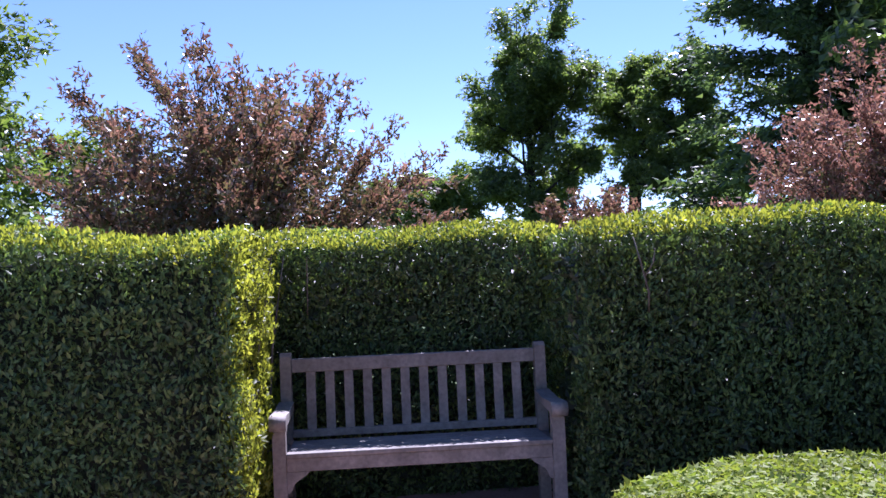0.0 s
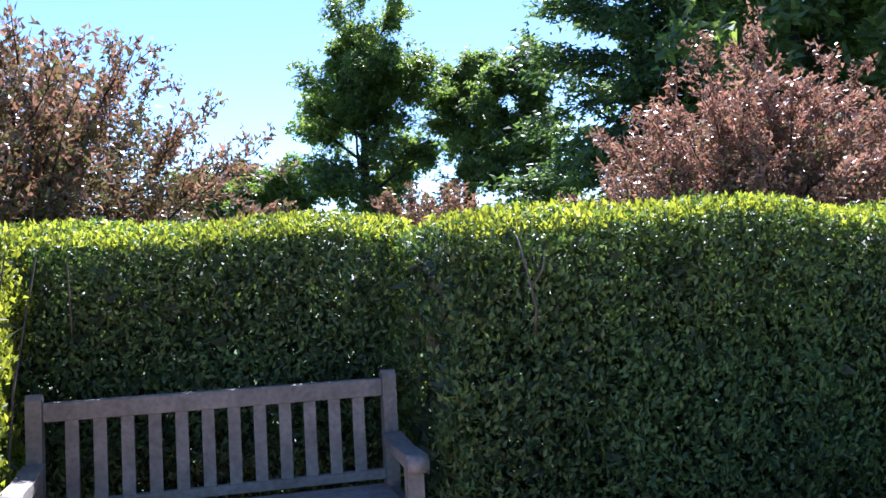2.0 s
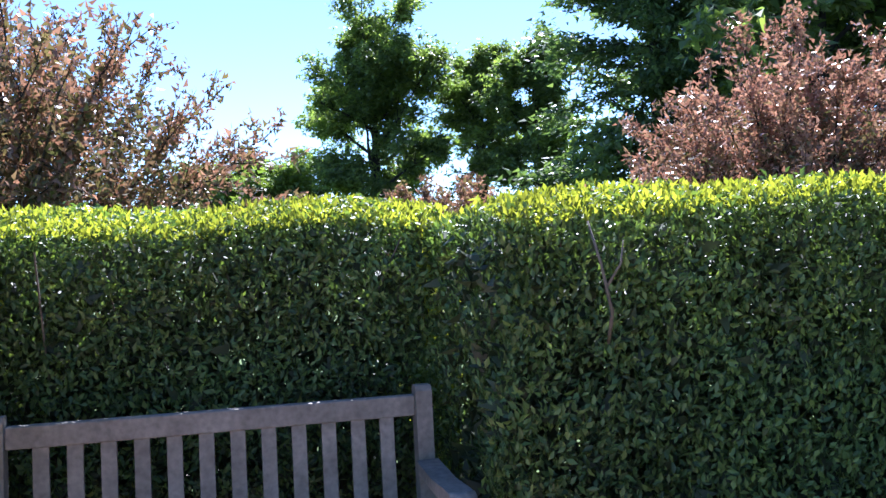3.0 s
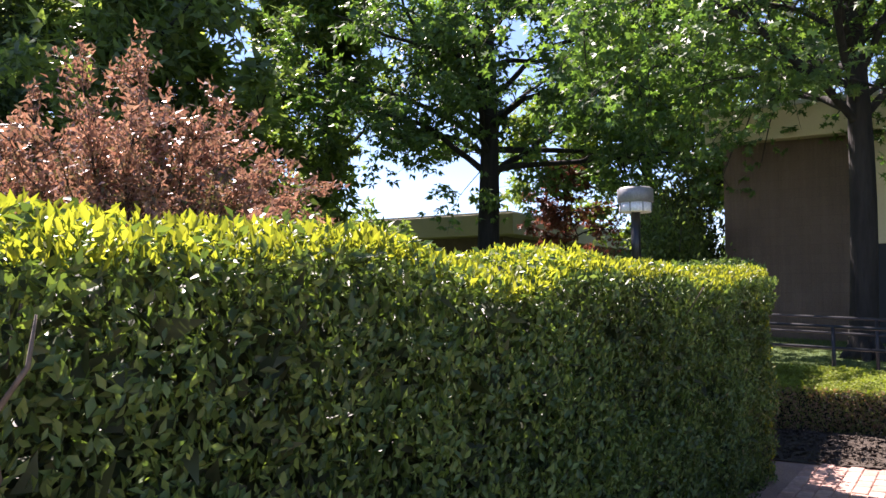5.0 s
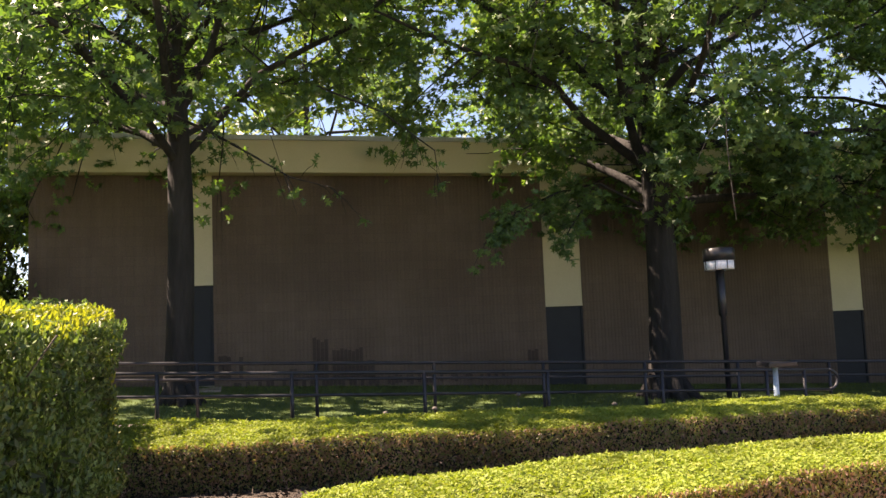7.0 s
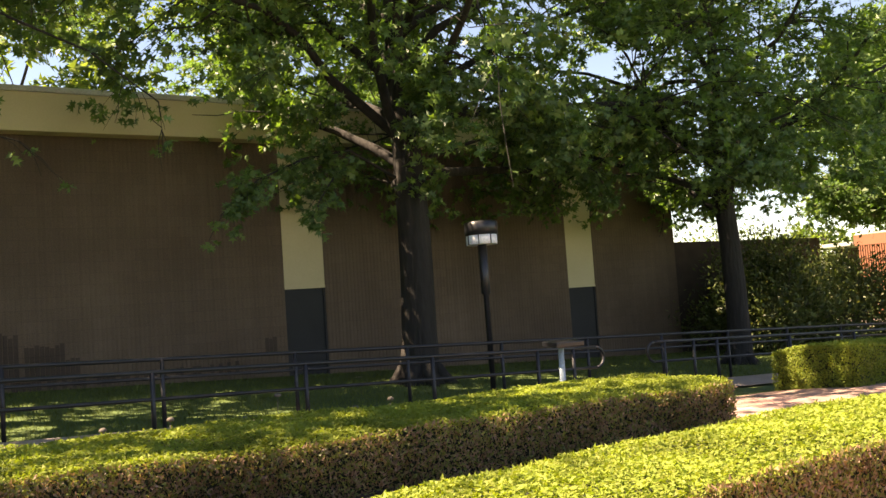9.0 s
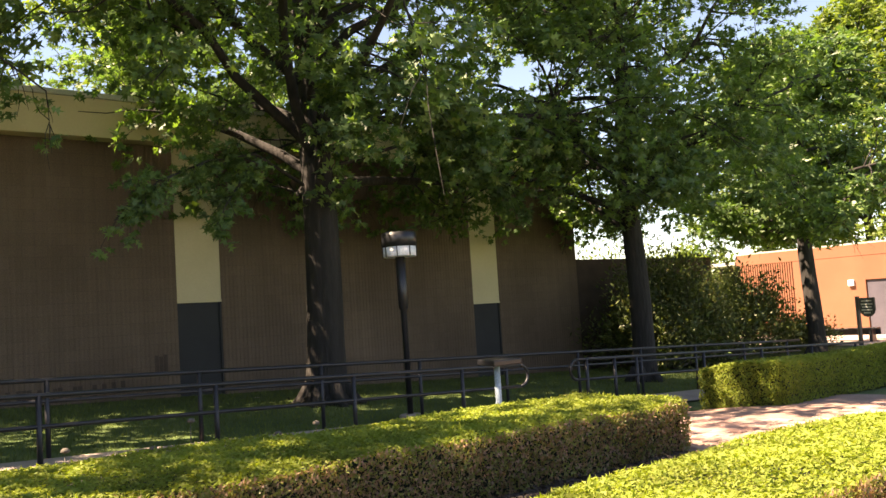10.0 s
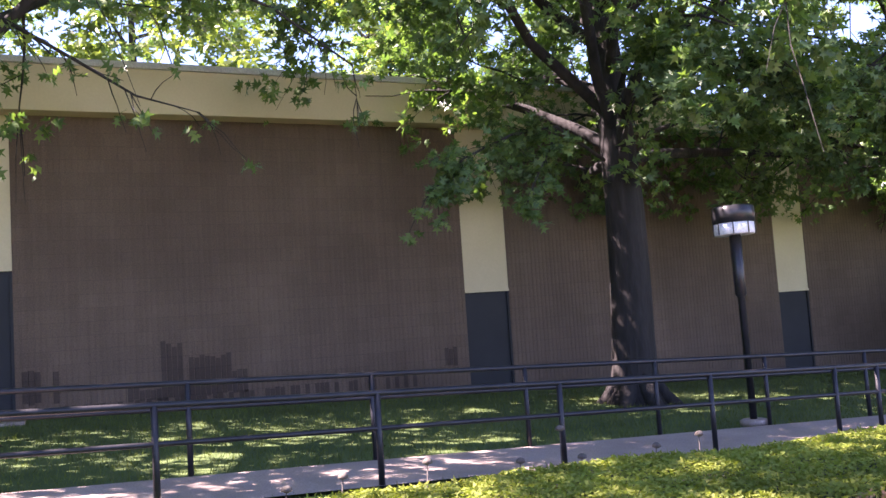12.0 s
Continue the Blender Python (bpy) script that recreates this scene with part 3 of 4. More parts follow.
part("twig", tube(bmesh.new(), [(0.05, -0.01, 1.26), (0.09, -0.03, 1.33), (0.10, -0.03, 1.40)], [0.005, 0.004, 0.002], 5), M_TWIG, bare)


# ---- handrails ----
def handrail(label, x, y0, y1, posts, loop_end=False, loop_start=False, up=0.82, low=0.60):
    ob = thing("handrail", label, "handrail", (0, 0, 0), group="ramp handrails")
    ys = np.linspace(y0, y1, 24)
    top = [(x, y, gz(x, y) + up) for y in ys]
    mid = [(x, y, gz(x, y) + low) for y in ys]
    part("top_rail", tube(bmesh.new(), top, 0.024, 8), M_RAIL, ob)
    part("mid_rail", tube(bmesh.new(), mid, 0.02, 8), M_RAIL, ob)
    for on, p, s in ((loop_start, top[0], 1 if y0 > y1 else -1), (loop_end, top[-1], -1 if y0 > y1 else 1)):
        if on:
            arc = [(p[0], p[1] + s * (up - low) / 2 * math.sin(a), p[2] - (up - low) / 2 * (1 - math.cos(a))) for a in np.linspace(0, math.pi, 9)]
            part("end_loop", tube(bmesh.new(), arc, 0.022, 8), M_RAIL, ob)
    for y in posts:
        part("post", tube(bmesh.new(), [(x, y, gz(x, y) - 0.1), (x, y, gz(x, y) + up)], 0.026, 8), M_RAIL, ob)
    return ob


handrail("black tubular handrail on the near edge of a ramp", 12.98, 12.0, -4.5, [9.5, 7.9, 6.3, 4.7, 3.1, 1.42, -0.25, -1.9, -3.5, -4.1], loop_end=True, up=0.735, low=0.46)
handrail("black tubular handrail on the lawn edge of a ramp", 14.32, 12.0, -14.0, [9.0, 7.5, 5.9, 4.3, 2.69, 1.0, -0.66, -2.29, -3.87, -5.5, -7.1, -8.7, -10.3, -11.9, -13.5])
handrail("black tubular handrail along a concrete walk", 12.98, -5.6, -14.0, [-5.8, -6.4, -6.9, -8.6, -10.3, -12.0, -13.7], loop_start=True, up=0.76, low=0.48)


# ---- lamps ----
def post_lamp(label, at, lean, head, head_top, height):
    ob = thing("post_lamp", label, "lamp", at, group="garden lamps")
    ob.matrix_basis = ob.matrix_basis @ pose(0, 0, 0, lean[0], lean[1], 0)
    part("base", lathe(bmesh.new(), [(0.16, 0), (0.16, 0.06), (0.13, 0.075)], 16), M_CONCRETE, ob, "round concrete lamp base")
    part("pole", lathe(bmesh.new(), [(0.042, 0.07), (0.042, height - 0.75), (0.068, height - 0.72), (0.068, height)], 14), M_BLACKMETAL, ob)
    part("lens", lathe(bmesh.new(), [(0.225, height), (0.235, height + 0.01), (0.235, height + 0.14)], 24), M_LENS, ob, "frosted white lamp lens")
    part("cap", lathe(bmesh.new(), head_top, 24), head, ob)
    for k in range(8):
        part("cage_bar", boxed(0.234, 0.246, -0.006, 0.006, height, height + 0.14, 0, pose(0, 0, 0, 0, 0, 45 * k)), head, ob)
    return ob


LH = 2.27
post_lamp("black drum-headed post lamp beside a ramp", (14.5, -3.8, gz(14.5, -3.8)), (0, 0.8), M_BLACKMETAL, [(0.235, LH + 0.142), (0.25, LH + 0.145), (0.25, LH + 0.33), (0.22, LH + 0.35)], LH)
post_lamp("grey dome-headed post lamp behind a hedge", (13.0, 7.33, gz(13.0, 7.33)), (0, 0), M_GREYMETAL, [(0.255, LH + 0.142), (0.262, LH + 0.145), (0.262, LH + 0.33), (0.22, LH + 0.365), (0.1, LH + 0.38)], LH)


# ---- trees ----
def limb_path(r, p, d, l, n, droop, low=-9.0):
    pts = [p.copy()]
    for i in range(n):
        d = d + r.normal(0, 0.16, 3) + np.array((0, 0, droop))
        d[2] = max(d[2], low)
        d = d / np.linalg.norm(d)
        p = p + d * l / n
        pts.append(p.copy())
    return pts, d


def broad_tree(name, label, at, height, radius, fork, trunk_r, n_limbs, leaf_mat, leaf_size, per_tip, shape=LEAF_OAK, seed=0, droop=-0.05, bark=M_BARK, lean=(0, 0), skirt=0.0, group="", tips=5, top=1.0, cat="tree", fill=0.5, clear=None, flat=0.55, twigs=3, seen=99.0, gather=0.45, rise=0.48, fine=True, low_more=0.9, uneven=0.15, west=-99.0):
    """Trunk, limbs, branches and twigs; leaves in clusters along the outer twigs."""
    r = np.random.default_rng(1000 + seed)
    ob = thing(name, label, cat, at, group=group)
    bm = bmesh.new()
    tp = [np.array((lean[0] * f * height * 0.8 + 0.05 * math.sin(f * 9 + seed), lean[1] * f * height * 0.8 + 0.05 * math.cos(f * 7 + seed), f * height * 0.86)) for f in np.linspace(0, 1, 12)]
    tr = [trunk_r * (1.45 if i == 0 else 1.0 - 0.16 * min(1.0, tp[i][2] / fork) - 0.72 * max(0.0, (tp[i][2] - fork) / (height * 0.86 - fork))) for i in range(12)]
    tp.insert(1, tp[0] * 0.8 + tp[1] * 0.2)
    tr.insert(1, trunk_r * 1.1)
    tube(bm, tp, tr, 14)
    for k in range(6):
        a = 2 * math.pi * (k + r.uniform(-0.2, 0.2)) / 6
        e = np.array((math.cos(a), math.sin(a), 0))
        tube(bm, [e * trunk_r * 0.6 + (0, 0, trunk_r * 1.2), e * trunk_r * 1.25 + (0, 0, trunk_r * 0.25), e * trunk_r * 2.0 + (0, 0, -0.08)], [trunk_r * 0.4, trunk_r * 0.36, trunk_r * 0.16], 7)
    part("trunk", bm, bark, ob)
    lp, ld = [], []
    bm = bmesh.new()
    for k in range(n_limbs):
        f = (fork + (height * 0.84 - fork) * (k / max(1, n_limbs - 1)) ** low_more) / (height * 0.86)
        base = np.array([np.interp(f * 11, np.arange(12), [q[c] for q in (tp[:1] + tp[2:])]) for c in range(3)])
        a = k * 2.399 + r.uniform(-0.35, 0.35)
        share = (base[2] - fork) / max(0.1, height - fork)
        reach = radius * (0.75 + 0.35 * math.sin(math.pi * min(1, share * 1.1 + 0.25))) * (1 - 0.62 * share ** 2 * top) * r.uniform(0.95 - uneven, 0.95 + uneven)
        up = rise + (1.03 - rise) * share
        d = np.array((math.cos(a), math.sin(a), up))
        d /= np.linalg.norm(d)
        for _ in range(6):
            pts, dd = limb_path(r, base, d, reach, 7, droop * (1.25 - share), 0.02)
            if clear is None or pts[-1][2] + at[2] > float(clear(pts[-1][0] + at[0], pts[-1][1] + at[1])) + 0.3:
                break
            d = d + np.array((0, 0, 0.22))
            d /= np.linalg.norm(d)
        r0 = trunk_r * (0.31 - 0.16 * share)
        kept = 0
        for b in range(2 * tips):
            i = r.integers(2, len(pts))
            q0 = pts[i] + (pts[i - 1] - pts[i]) * r.uniform(0, 1)
            bd = (pts[i] - pts[i - 1]) / np.linalg.norm(pts[i] - pts[i - 1]) + r.normal(0, 0.75, 3) + np.array((0, 0, 0.1 - skirt))
            bd /= np.linalg.norm(bd)
            bl = reach * r.uniform(0.22, 0.45)
            bp, _ = limb_path(r, q0, bd, bl, 5, droop - skirt * 0.15)
            if clear is not None and bp[-1][2] + at[2] < float(clear(bp[-1][0] + at[0], bp[-1][1] + at[1])) - 0.25:
                continue
            kept += 1
            tube(bm, bp, list(np.linspace(0.022, 0.006, len(bp))), 4 if fine else 3, False)
            for t in range(twigs):
                j = r.integers(1, len(bp))
                td = bp[j] - bp[j - 1] + r.normal(0, 0.2, 3) * bl * 0.5
                td /= np.linalg.norm(td) + 1e-9
                tl = bl * r.uniform(0.25, 0.55)
                tt = [bp[j], bp[j] + td * tl * 0.5 + r.normal(0, 0.02, 3), bp[j] + td * tl + np.array((0, 0, droop * tl))]
                if fine:
                    tube(bm, tt, [0.008, 0.006, 0.003], 3, False)
                # leaves stand in small whorls towards the twig's end
                m = max(1, per_tip // 6)
                at_s = 1.05 - 0.95 * r.uniform(0, 1, (m, 1)) ** 1.4
                spread = r.normal(0, fill * 0.24, (m, 3)) * (radius / 4) ** 0.5
                spread[:, 2] *= flat
                hub = np.repeat(tt[0] + (tt[2] - tt[0]) * at_s + spread, 6, axis=0)
                ray = r.normal(0, 1, (6 * m, 3)) * np.array((1, 1, 0.45))
                ray /= np.linalg.norm(ray, axis=1, keepdims=True)
                lp.append(hub + ray * leaf_size * r.uniform(0.0, gather, (6 * m, 1)))
                ld.append(ray + td * 0.5 + np.array((0, 0, -0.3)))
        if kept > tips // 2:
            tube(bm, pts, list(np.linspace(r0, 0.02, len(pts))), 7, False)
    part("limb", bm, bark, ob)
    P, D = np.concatenate(lp), np.concatenate(ld)
    if clear is not None:
        keep = P[:, 2] + at[2] > clear(P[:, 0] + at[0], P[:, 1] + at[1]) + r.normal(0, 0.12, len(P))
        keep &= P[:, 0] + at[0] > west
        P, D = P[keep], D[keep]
    up = P - np.array((0, 0, height * 0.45))
    up = up / (np.linalg.norm(up, axis=1, keepdims=True) + 1e-9) * 0.5 + np.array((0, 0, 0.7))
    low = P[:, 2] + at[2] < seen
    leaves("crown", P[low], D[low], leaf_size, shape, leaf_mat, ob, 0.3, 0.35, r=r, face=up[low])
    high = np.flatnonzero(~low)[::2]
    if len(high):
        tagged(leaves("treetop", P[high], D[high], leaf_size * 1.45, LEAF_OAK, leaf_mat, ob, 0.5, 0.35, r=r, face=up[high]), kind="stuff")
    return ob


def conifer(label, at, height, radius, seed=0, mat=None, clear=0.5):
    r = np.random.default_rng(2000 + seed)
    ob = thing("conifer", label, "tree", at)
    part("trunk", tube(bmesh.new(), [(0, 0, -0.1), (0.05, 0, height * 0.5), (0, 0, height)], [0.26, 0.16, 0.03], 10), M_BARK, ob)
    P, D = [], []
    bm = bmesh.new()
    z = clear
    while z < height * 0.98:
        share = z / height
        for k in range(7):
            a = r.uniform(0, 2 * math.pi)
            reach = radius * (1 - share) ** 0.75 * r.uniform(0.65, 1.1) + 0.15
            d = np.array((math.cos(a), math.sin(a), 0.15))
            pts, _ = limb_path(r, np.array((0, 0, z)), d, reach, 5, -0.03)
            tube(bm, pts, list(np.linspace(0.05 * (1.1 - share), 0.01, len(pts))), 5, False)
            m = int(60 + 124 * reach)
            f = r.uniform(0.15, 1.05, m)
            p = np.stack([np.interp(f * 5, np.arange(6), [q[c] for q in pts]) for c in range(3)], 1)
            p += r.normal(0, 0.2, (m, 3)) * np.array((1, 1, 0.55)) * (0.5 + f[:, None])
            P.append(p)
            D.append(np.tile(d + np.array((0, 0, -0.25)), (m, 1)))
        z += height * 0.035
    tagged(part("limb", bm, M_BARK, ob), kind="stuff")
    leaves("crown", np.concatenate(P), np.concatenate(D), 0.21, LEAF_SMALL, mat or M_LEAF_PINE, ob, 0.45, 0.4, r=r, face=np.array((0, 0, 1.0)))
    return ob


def shrub(label, at, rx, ry, rz_, n, mat, size, seed, shape=LEAF_OVAL):
    r = np.random.default_rng(3000 + seed)
    ob = thing("shrub", label, "shrub", at)
    bm = bmesh.new()
    ends = []
    for k in range(40):
        d = r.normal(0, 1, 3)
        d[2] = abs(d[2]) + 0.25
        d /= np.linalg.norm(d)
        e = d * np.array((rx, ry, rz_)) * r.uniform(0.7, 1.0)
        tube(bm, [(0, 0, 0), e * 0.5 + r.normal(0, 0.06, 3), e], [0.03, 0.015, 0.005], 5, False)
        ends.append(e)
    part("stem", bm, M_TWIG, ob)
    E = np.array(ends)
    c = E[r.integers(0, len(E), n)] * r.uniform(0.55, 1.05, (n, 1)) + r.normal(0, 0.16, (n, 3)) * np.array((rx, ry, rz_)) ** 0.6
    c[:, 2] = np.abs(c[:, 2])
    leaves("foliage", c, c / (np.linalg.norm(c, axis=1, keepdims=True) + 1e-9) * 0.6 + np.array((0, 0, 0.2)), size, shape, mat, ob, 0.6, 0.4, r=r, face=c / (np.linalg.norm(c, axis=1, keepdims=True) + 1e-9) + np.array((0, 0, 0.5)))
    return ob


OAKS = "row of lawn oaks"
def oak(label, x, y, h, rad, fork, tr, seed, shape=LEAF_LOBED, **k):
    k = {**dict(n_limbs=24, per_tip=60, leaf_size=0.145, tips=6, skirt=0.22, fill=0.85, seen=8.6, twigs=3, low_more=1.4, rise=0.55), **k}
    return broad_tree("oak_tree", label, (x, y, gz(x, y) - 0.02), h, rad, fork, tr, k.pop("n_limbs"), M_LEAF_OAK, k.pop("leaf_size"), k.pop("per_tip"), shape, seed, group=OAKS, **k)


def bough(tree, path, radius, sprays, reach, per_spray, seed, leaf_size=0.115):
    """One limb of a lawn oak, along world points, with twigs and leaf whorls on its outer part."""
    r = np.random.default_rng(4000 + seed)
    pts = [np.array(p) - np.array(tree.location) for p in path]
    bm = tube(bmesh.new(), pts, list(np.linspace(radius, 0.006, len(pts))), 6, False)
    P, D = [], []
    for k in range(sprays):
        f = r.uniform(0.3, 1.0) * (len(pts) - 1)
        i = min(int(f), len(pts) - 2)
        p0 = pts[i] + (pts[i + 1] - pts[i]) * (f - i)
        d = (pts[i + 1] - pts[i]) / np.linalg.norm(pts[i + 1] - pts[i]) + r.normal(0, 0.55, 3) + np.array((0, 0, -0.25))
        d /= np.linalg.norm(d)
        q, _ = limb_path(r, p0, d, reach * r.uniform(0.5, 1.1), 4, -0.08)
        tube(bm, q, [0.007, 0.006, 0.005, 0.004, 0.0025], 4, False)
        if per_spray:
            hub = np.repeat(np.array([q[r.integers(1, 5)] for _ in range(per_spray)]) + r.normal(0, 0.03, (per_spray, 3)), 5, axis=0)
            ray = r.normal(0, 1, hub.shape) * np.array((1, 1, 0.5))
            P.append(hub + ray * 0.02)
            D.append(ray + d * 0.6 + np.array((0, 0, -0.3)))
    part("bough", bm, M_BARK, tree, "thin drooping bough")
    if P:
        P, D = np.concatenate(P), np.concatenate(D)
        tagged(leaves("spray", P, D, leaf_size, LEAF_LOBED, M_LEAF_OAK, tree, 0.3, 0.35, r=r, face=np.tile((-0.2, 0.3, 0.8), (len(P), 1))), kind="stuff")


lawn_oak = oak("leafy oak with dark straight trunk on the lawn", 17.0, 4.72, 11.5, 7.5, 3.9, 0.24, 1, west=11.2, n_limbs=28, clear=lambda x, y: 3.7 + 0.75 * np.clip(4.3 - y, 0, 9) + 0.45 * np.clip(14.5 - x, 0, 9))
bough(lawn_oak, [(16.6, 5.6, 5.6), (15.9, 5.0, 5.15), (15.5, 4.13, 4.66), (15.5, 3.5, 4.3), (15.5, 2.92, 3.95), (15.5, 2.3, 3.8)], 0.035, 16, 0.7, 1, 1)
bough(lawn_oak, [(16.2, 2.6, 5.7), (15.8, 1.4, 5.1), (15.5, 0.6, 4.4), (15.5, 0.55, 3.75)], 0.022, 9, 0.6, 1, 2)
stout_oak = oak("broad leafy oak with stout trunk on the lawn", 17.2, -4.1, 12.5, 7.6, 3.5, 0.33, 2, west=11.2, skirt=0.32, n_limbs=30, per_tip=84, clear=lambda x, y: 3.15 + 1.5 * smoothstep(-2.9, -1.0, y) + 0.45 * np.clip(14.3 - x, 0, 9))
bough(stout_oak, [(17.1, -3.8, 3.7), (16.6, -2.7, 4.05), (16.1, -1.7, 3.8), (15.7, -0.8, 3.4), (15.5, -0.15, 2.85)], 0.03, 40, 0.5, 5, 3)
bough(stout_oak, [(16.6, -2.7, 4.0), (16.0, -2.2, 3.6), (15.6, -1.7, 3.1), (15.5, -1.5, 2.8)], 0.02, 14, 0.5, 5, 4)
bough(stout_oak, [(17.0, -4.0, 4.5), (15.9, -3.6, 5.1), (15.0, -3.3, 4.9), (14.4, -3.1, 4.3)], 0.05, 46, 0.8, 6, 5, 0.145)
bough(stout_oak, [(17.0, -4.3, 4.3), (16.0, -4.9, 4.9), (15.1, -5.3, 4.7), (14.5, -5.6, 4.1)], 0.05, 46, 0.8, 6, 6, 0.145)
bough(stout_oak, [(17.2, -4.6, 4.1), (16.9, -5.8, 4.5), (16.5, -7.0, 4.2), (16.2, -7.9, 3.6)], 0.045, 40, 0.8, 6, 7, 0.145)
oak("leafy oak with scarred trunk and flared roots", 16.5, -11.5, 11, 5.0, 3.2, 0.25, 3, shape=LEAF_OAK, skirt=0.3, clear=lambda x, y: 2.95 + 0.3 * smoothstep(-12, -9, y))
oak("leafy oak beside a dark shrub near an orange building", 17.3, -20.3, 9.5, 3.6, 3.2, 0.24, 4, shape=LEAF_SMALL, per_tip=48, leaf_size=0.19, clear=lambda x, y: 2.9 + 0 * x)
oak("leafy oak behind the tall hedge", 23.5, 15.4, 14, 6.0, 4.2, 0.36, 5, shape=LEAF_SMALL, per_tip=66, leaf_size=0.2, seen=12.0, clear=lambda x, y: 3.7 + 0 * x)


# ---- trees beyond the hedges ----
def crabapple(label, x, y, h, rad, seed, mat, limbs=30, peak=0.0, leaf=0.06, body=3600, fall=1.4):
    """Many arching stems from a short trunk, spurs of small leaves all along the twigs, airy towards the outside."""
    r = np.random.default_rng(5000 + seed)
    ob = thing("crabapple_tree", label, "tree", (x, y, gz(x, y) - 0.02), group="copper crabapples")
    part("trunk", tube(bmesh.new(), [(0, 0, -0.1), (0.02, 0, 0.35), (0, 0.02, 0.75)], [0.11, 0.085, 0.075], 10), M_BARK, ob)
    bm, P, D = bmesh.new(), [], []
    for k in range(limbs):
        u, a = math.sqrt((k + 0.5) / limbs), k * 2.399 + r.uniform(-0.2, 0.2)
        tip = np.array((math.cos(a) * rad * u + peak * (1 - u), math.sin(a) * rad * u, h * (1 - 0.48 * u ** fall) * r.uniform(0.78, 0.98)))
        mid = np.array((tip[0] * 0.38, tip[1] * 0.38, 0.7 + (tip[2] - 0.7) * 0.55)) + r.normal(0, 0.08, 3)
        fs = np.linspace(0, 1, 9)[:, None]
        pts = (1 - fs) ** 2 * np.array((0, 0, 0.65)) + 2 * fs * (1 - fs) * mid + fs ** 2 * tip + r.normal(0, 0.035, (9, 3)) * fs
        tube(bm, pts, list(np.linspace(0.034, 0.004, 9)), 4, False)
        runs = [pts[4:]]
        for b in range(13):
            i = int(r.integers(3, 9))
            d = pts[min(i + 1, 8)] - pts[i - 1]
            d = d / np.linalg.norm(d) + r.normal(0, 0.55, 3) + np.array((0, 0, 0.12))
            q, _ = limb_path(r, pts[i], d / np.linalg.norm(d), r.uniform(0.3, 0.9) * (1.0 if i < 7 else 0.6), 4, 0.0)
            tube(bm, q, [0.009, 0.007, 0.005, 0.004, 0.0025], 3, False)
            runs.append(np.array(q))
        for q in runs:
            n = max(3, int(np.linalg.norm(q[-1] - q[0]) / 0.033))
            f = r.uniform(0.1, 1, n) * (len(q) - 1)
            hub = np.stack([np.interp(f, np.arange(len(q)), q[:, c]) for c in range(3)], 1)
            P.append(np.repeat(hub, 4, axis=0) + r.normal(0, 0.045, (4 * n, 3)))
            D.append(r.normal(0, 1, (4 * n, 3)) + (q[-1] - q[0]) * 1.2)
    tagged(part("stem", bm, M_BARK, ob), kind="stuff")
    leaves("crown", np.concatenate(P), np.concatenate(D), leaf * 1.1, LEAF_SMALL, mat, ob, 0.3, 0.4, r=r)
    c = r.normal(0, 1, (body, 3))
    c *= (r.uniform(0.2, 1, (body, 1)) ** 0.5) / np.linalg.norm(c, axis=1, keepdims=True)
    c = np.repeat(c * np.array((rad * 0.72, rad * 0.72, h * 0.34)) + np.array((0, 0, h * 0.42)), 5, axis=0) + r.normal(0, 0.05, (5 * body, 3))
    leaves("inner_crown", c, r.normal(0, 1, c.shape), leaf * 1.1, LEAF_SMALL, M_LEAF_MIXED, ob, 0.3, 0.4, "green and brown inner leaves", r)
    return ob


crabapple("copper-leaved crabapple with airy branches", -1.6, 10.2, 4.6, 2.4, 11, M_LEAF_COPPER, 44, -0.3)
crabapple("rosy copper-leaved crabapple with dense crown", 7.2, 11.2, 4.0, 2.4, 12, M_LEAF_COPPER2, 50, -0.2, 0.066, fall=2.4)
crabapple("small copper-leaved crabapple before far oaks", 4.5, 18.0, 3.0, 2.2, 13, M_LEAF_COPPER, 26, 0.0, 0.085, 1400)
crabapple("copper-leaved crabapple beside another", 10.3, 13.5, 3.6, 1.9, 14, M_LEAF_COPPER2, 30, 0.0, 0.085, 1800)


def far_tree(label, x, y, h, rad, fork, seed, mat=None, size=0.19, n=22, per=96, top=1.0):
    return broad_tree("oak_tree", label, (x, y, gz(x, y) - 0.02), h, rad, fork, 0.3, n, mat or M_LEAF_FAR, size, per, LEAF_SMALL, seed, tips=4, group="far trees", fill=0.95, flat=0.85, droop=-0.01, fine=False, uneven=0.38, top=top)


far_tree("large spreading oak in full leaf", 6.3, 36.0, 10.9, 3.5, 1.8, 21, size=0.17, per=200, top=0.2)
far_tree("open-crowned oak with bare upper limbs", 11.0, 37.0, 10.6, 2.1, 5.0, 22, size=0.17, per=72, top=0.2)
far_tree("pale green tree beside a conifer", 12.4, 34.0, 9.6, 2.6, 1.0, 23, M_LEAF_FAR, per=96)
conifer("large dark conifer with drooping boughs", (12.5, 24.5, 0.1), 17, 4.6, 1)
conifer("large dark conifer beside another", (18.5, 26.0, 0.2), 18, 5.0, 2)
far_tree("bright green leafy tree", -7.8, 14.5, 6.0, 2.9, 0.8, 24, M_LEAF_BRIGHT, 0.12, per=130)
far_tree("small distant rounded green tree", -11.0, 36.0, 4.2, 2.4, 0.8, 25)
far_tree("small distant green tree", 0.5, 34.0, 4.6, 2.4, 0.7, 26)
far_tree("low distant yellow-green tree", 2.2, 30.0, 3.8, 1.8, 0.6, 27, M_LEAF_BRIGHT)
conifer("small dark pine far off", (2.6, 52.0, 0.1), 7.0, 2.2, 3)
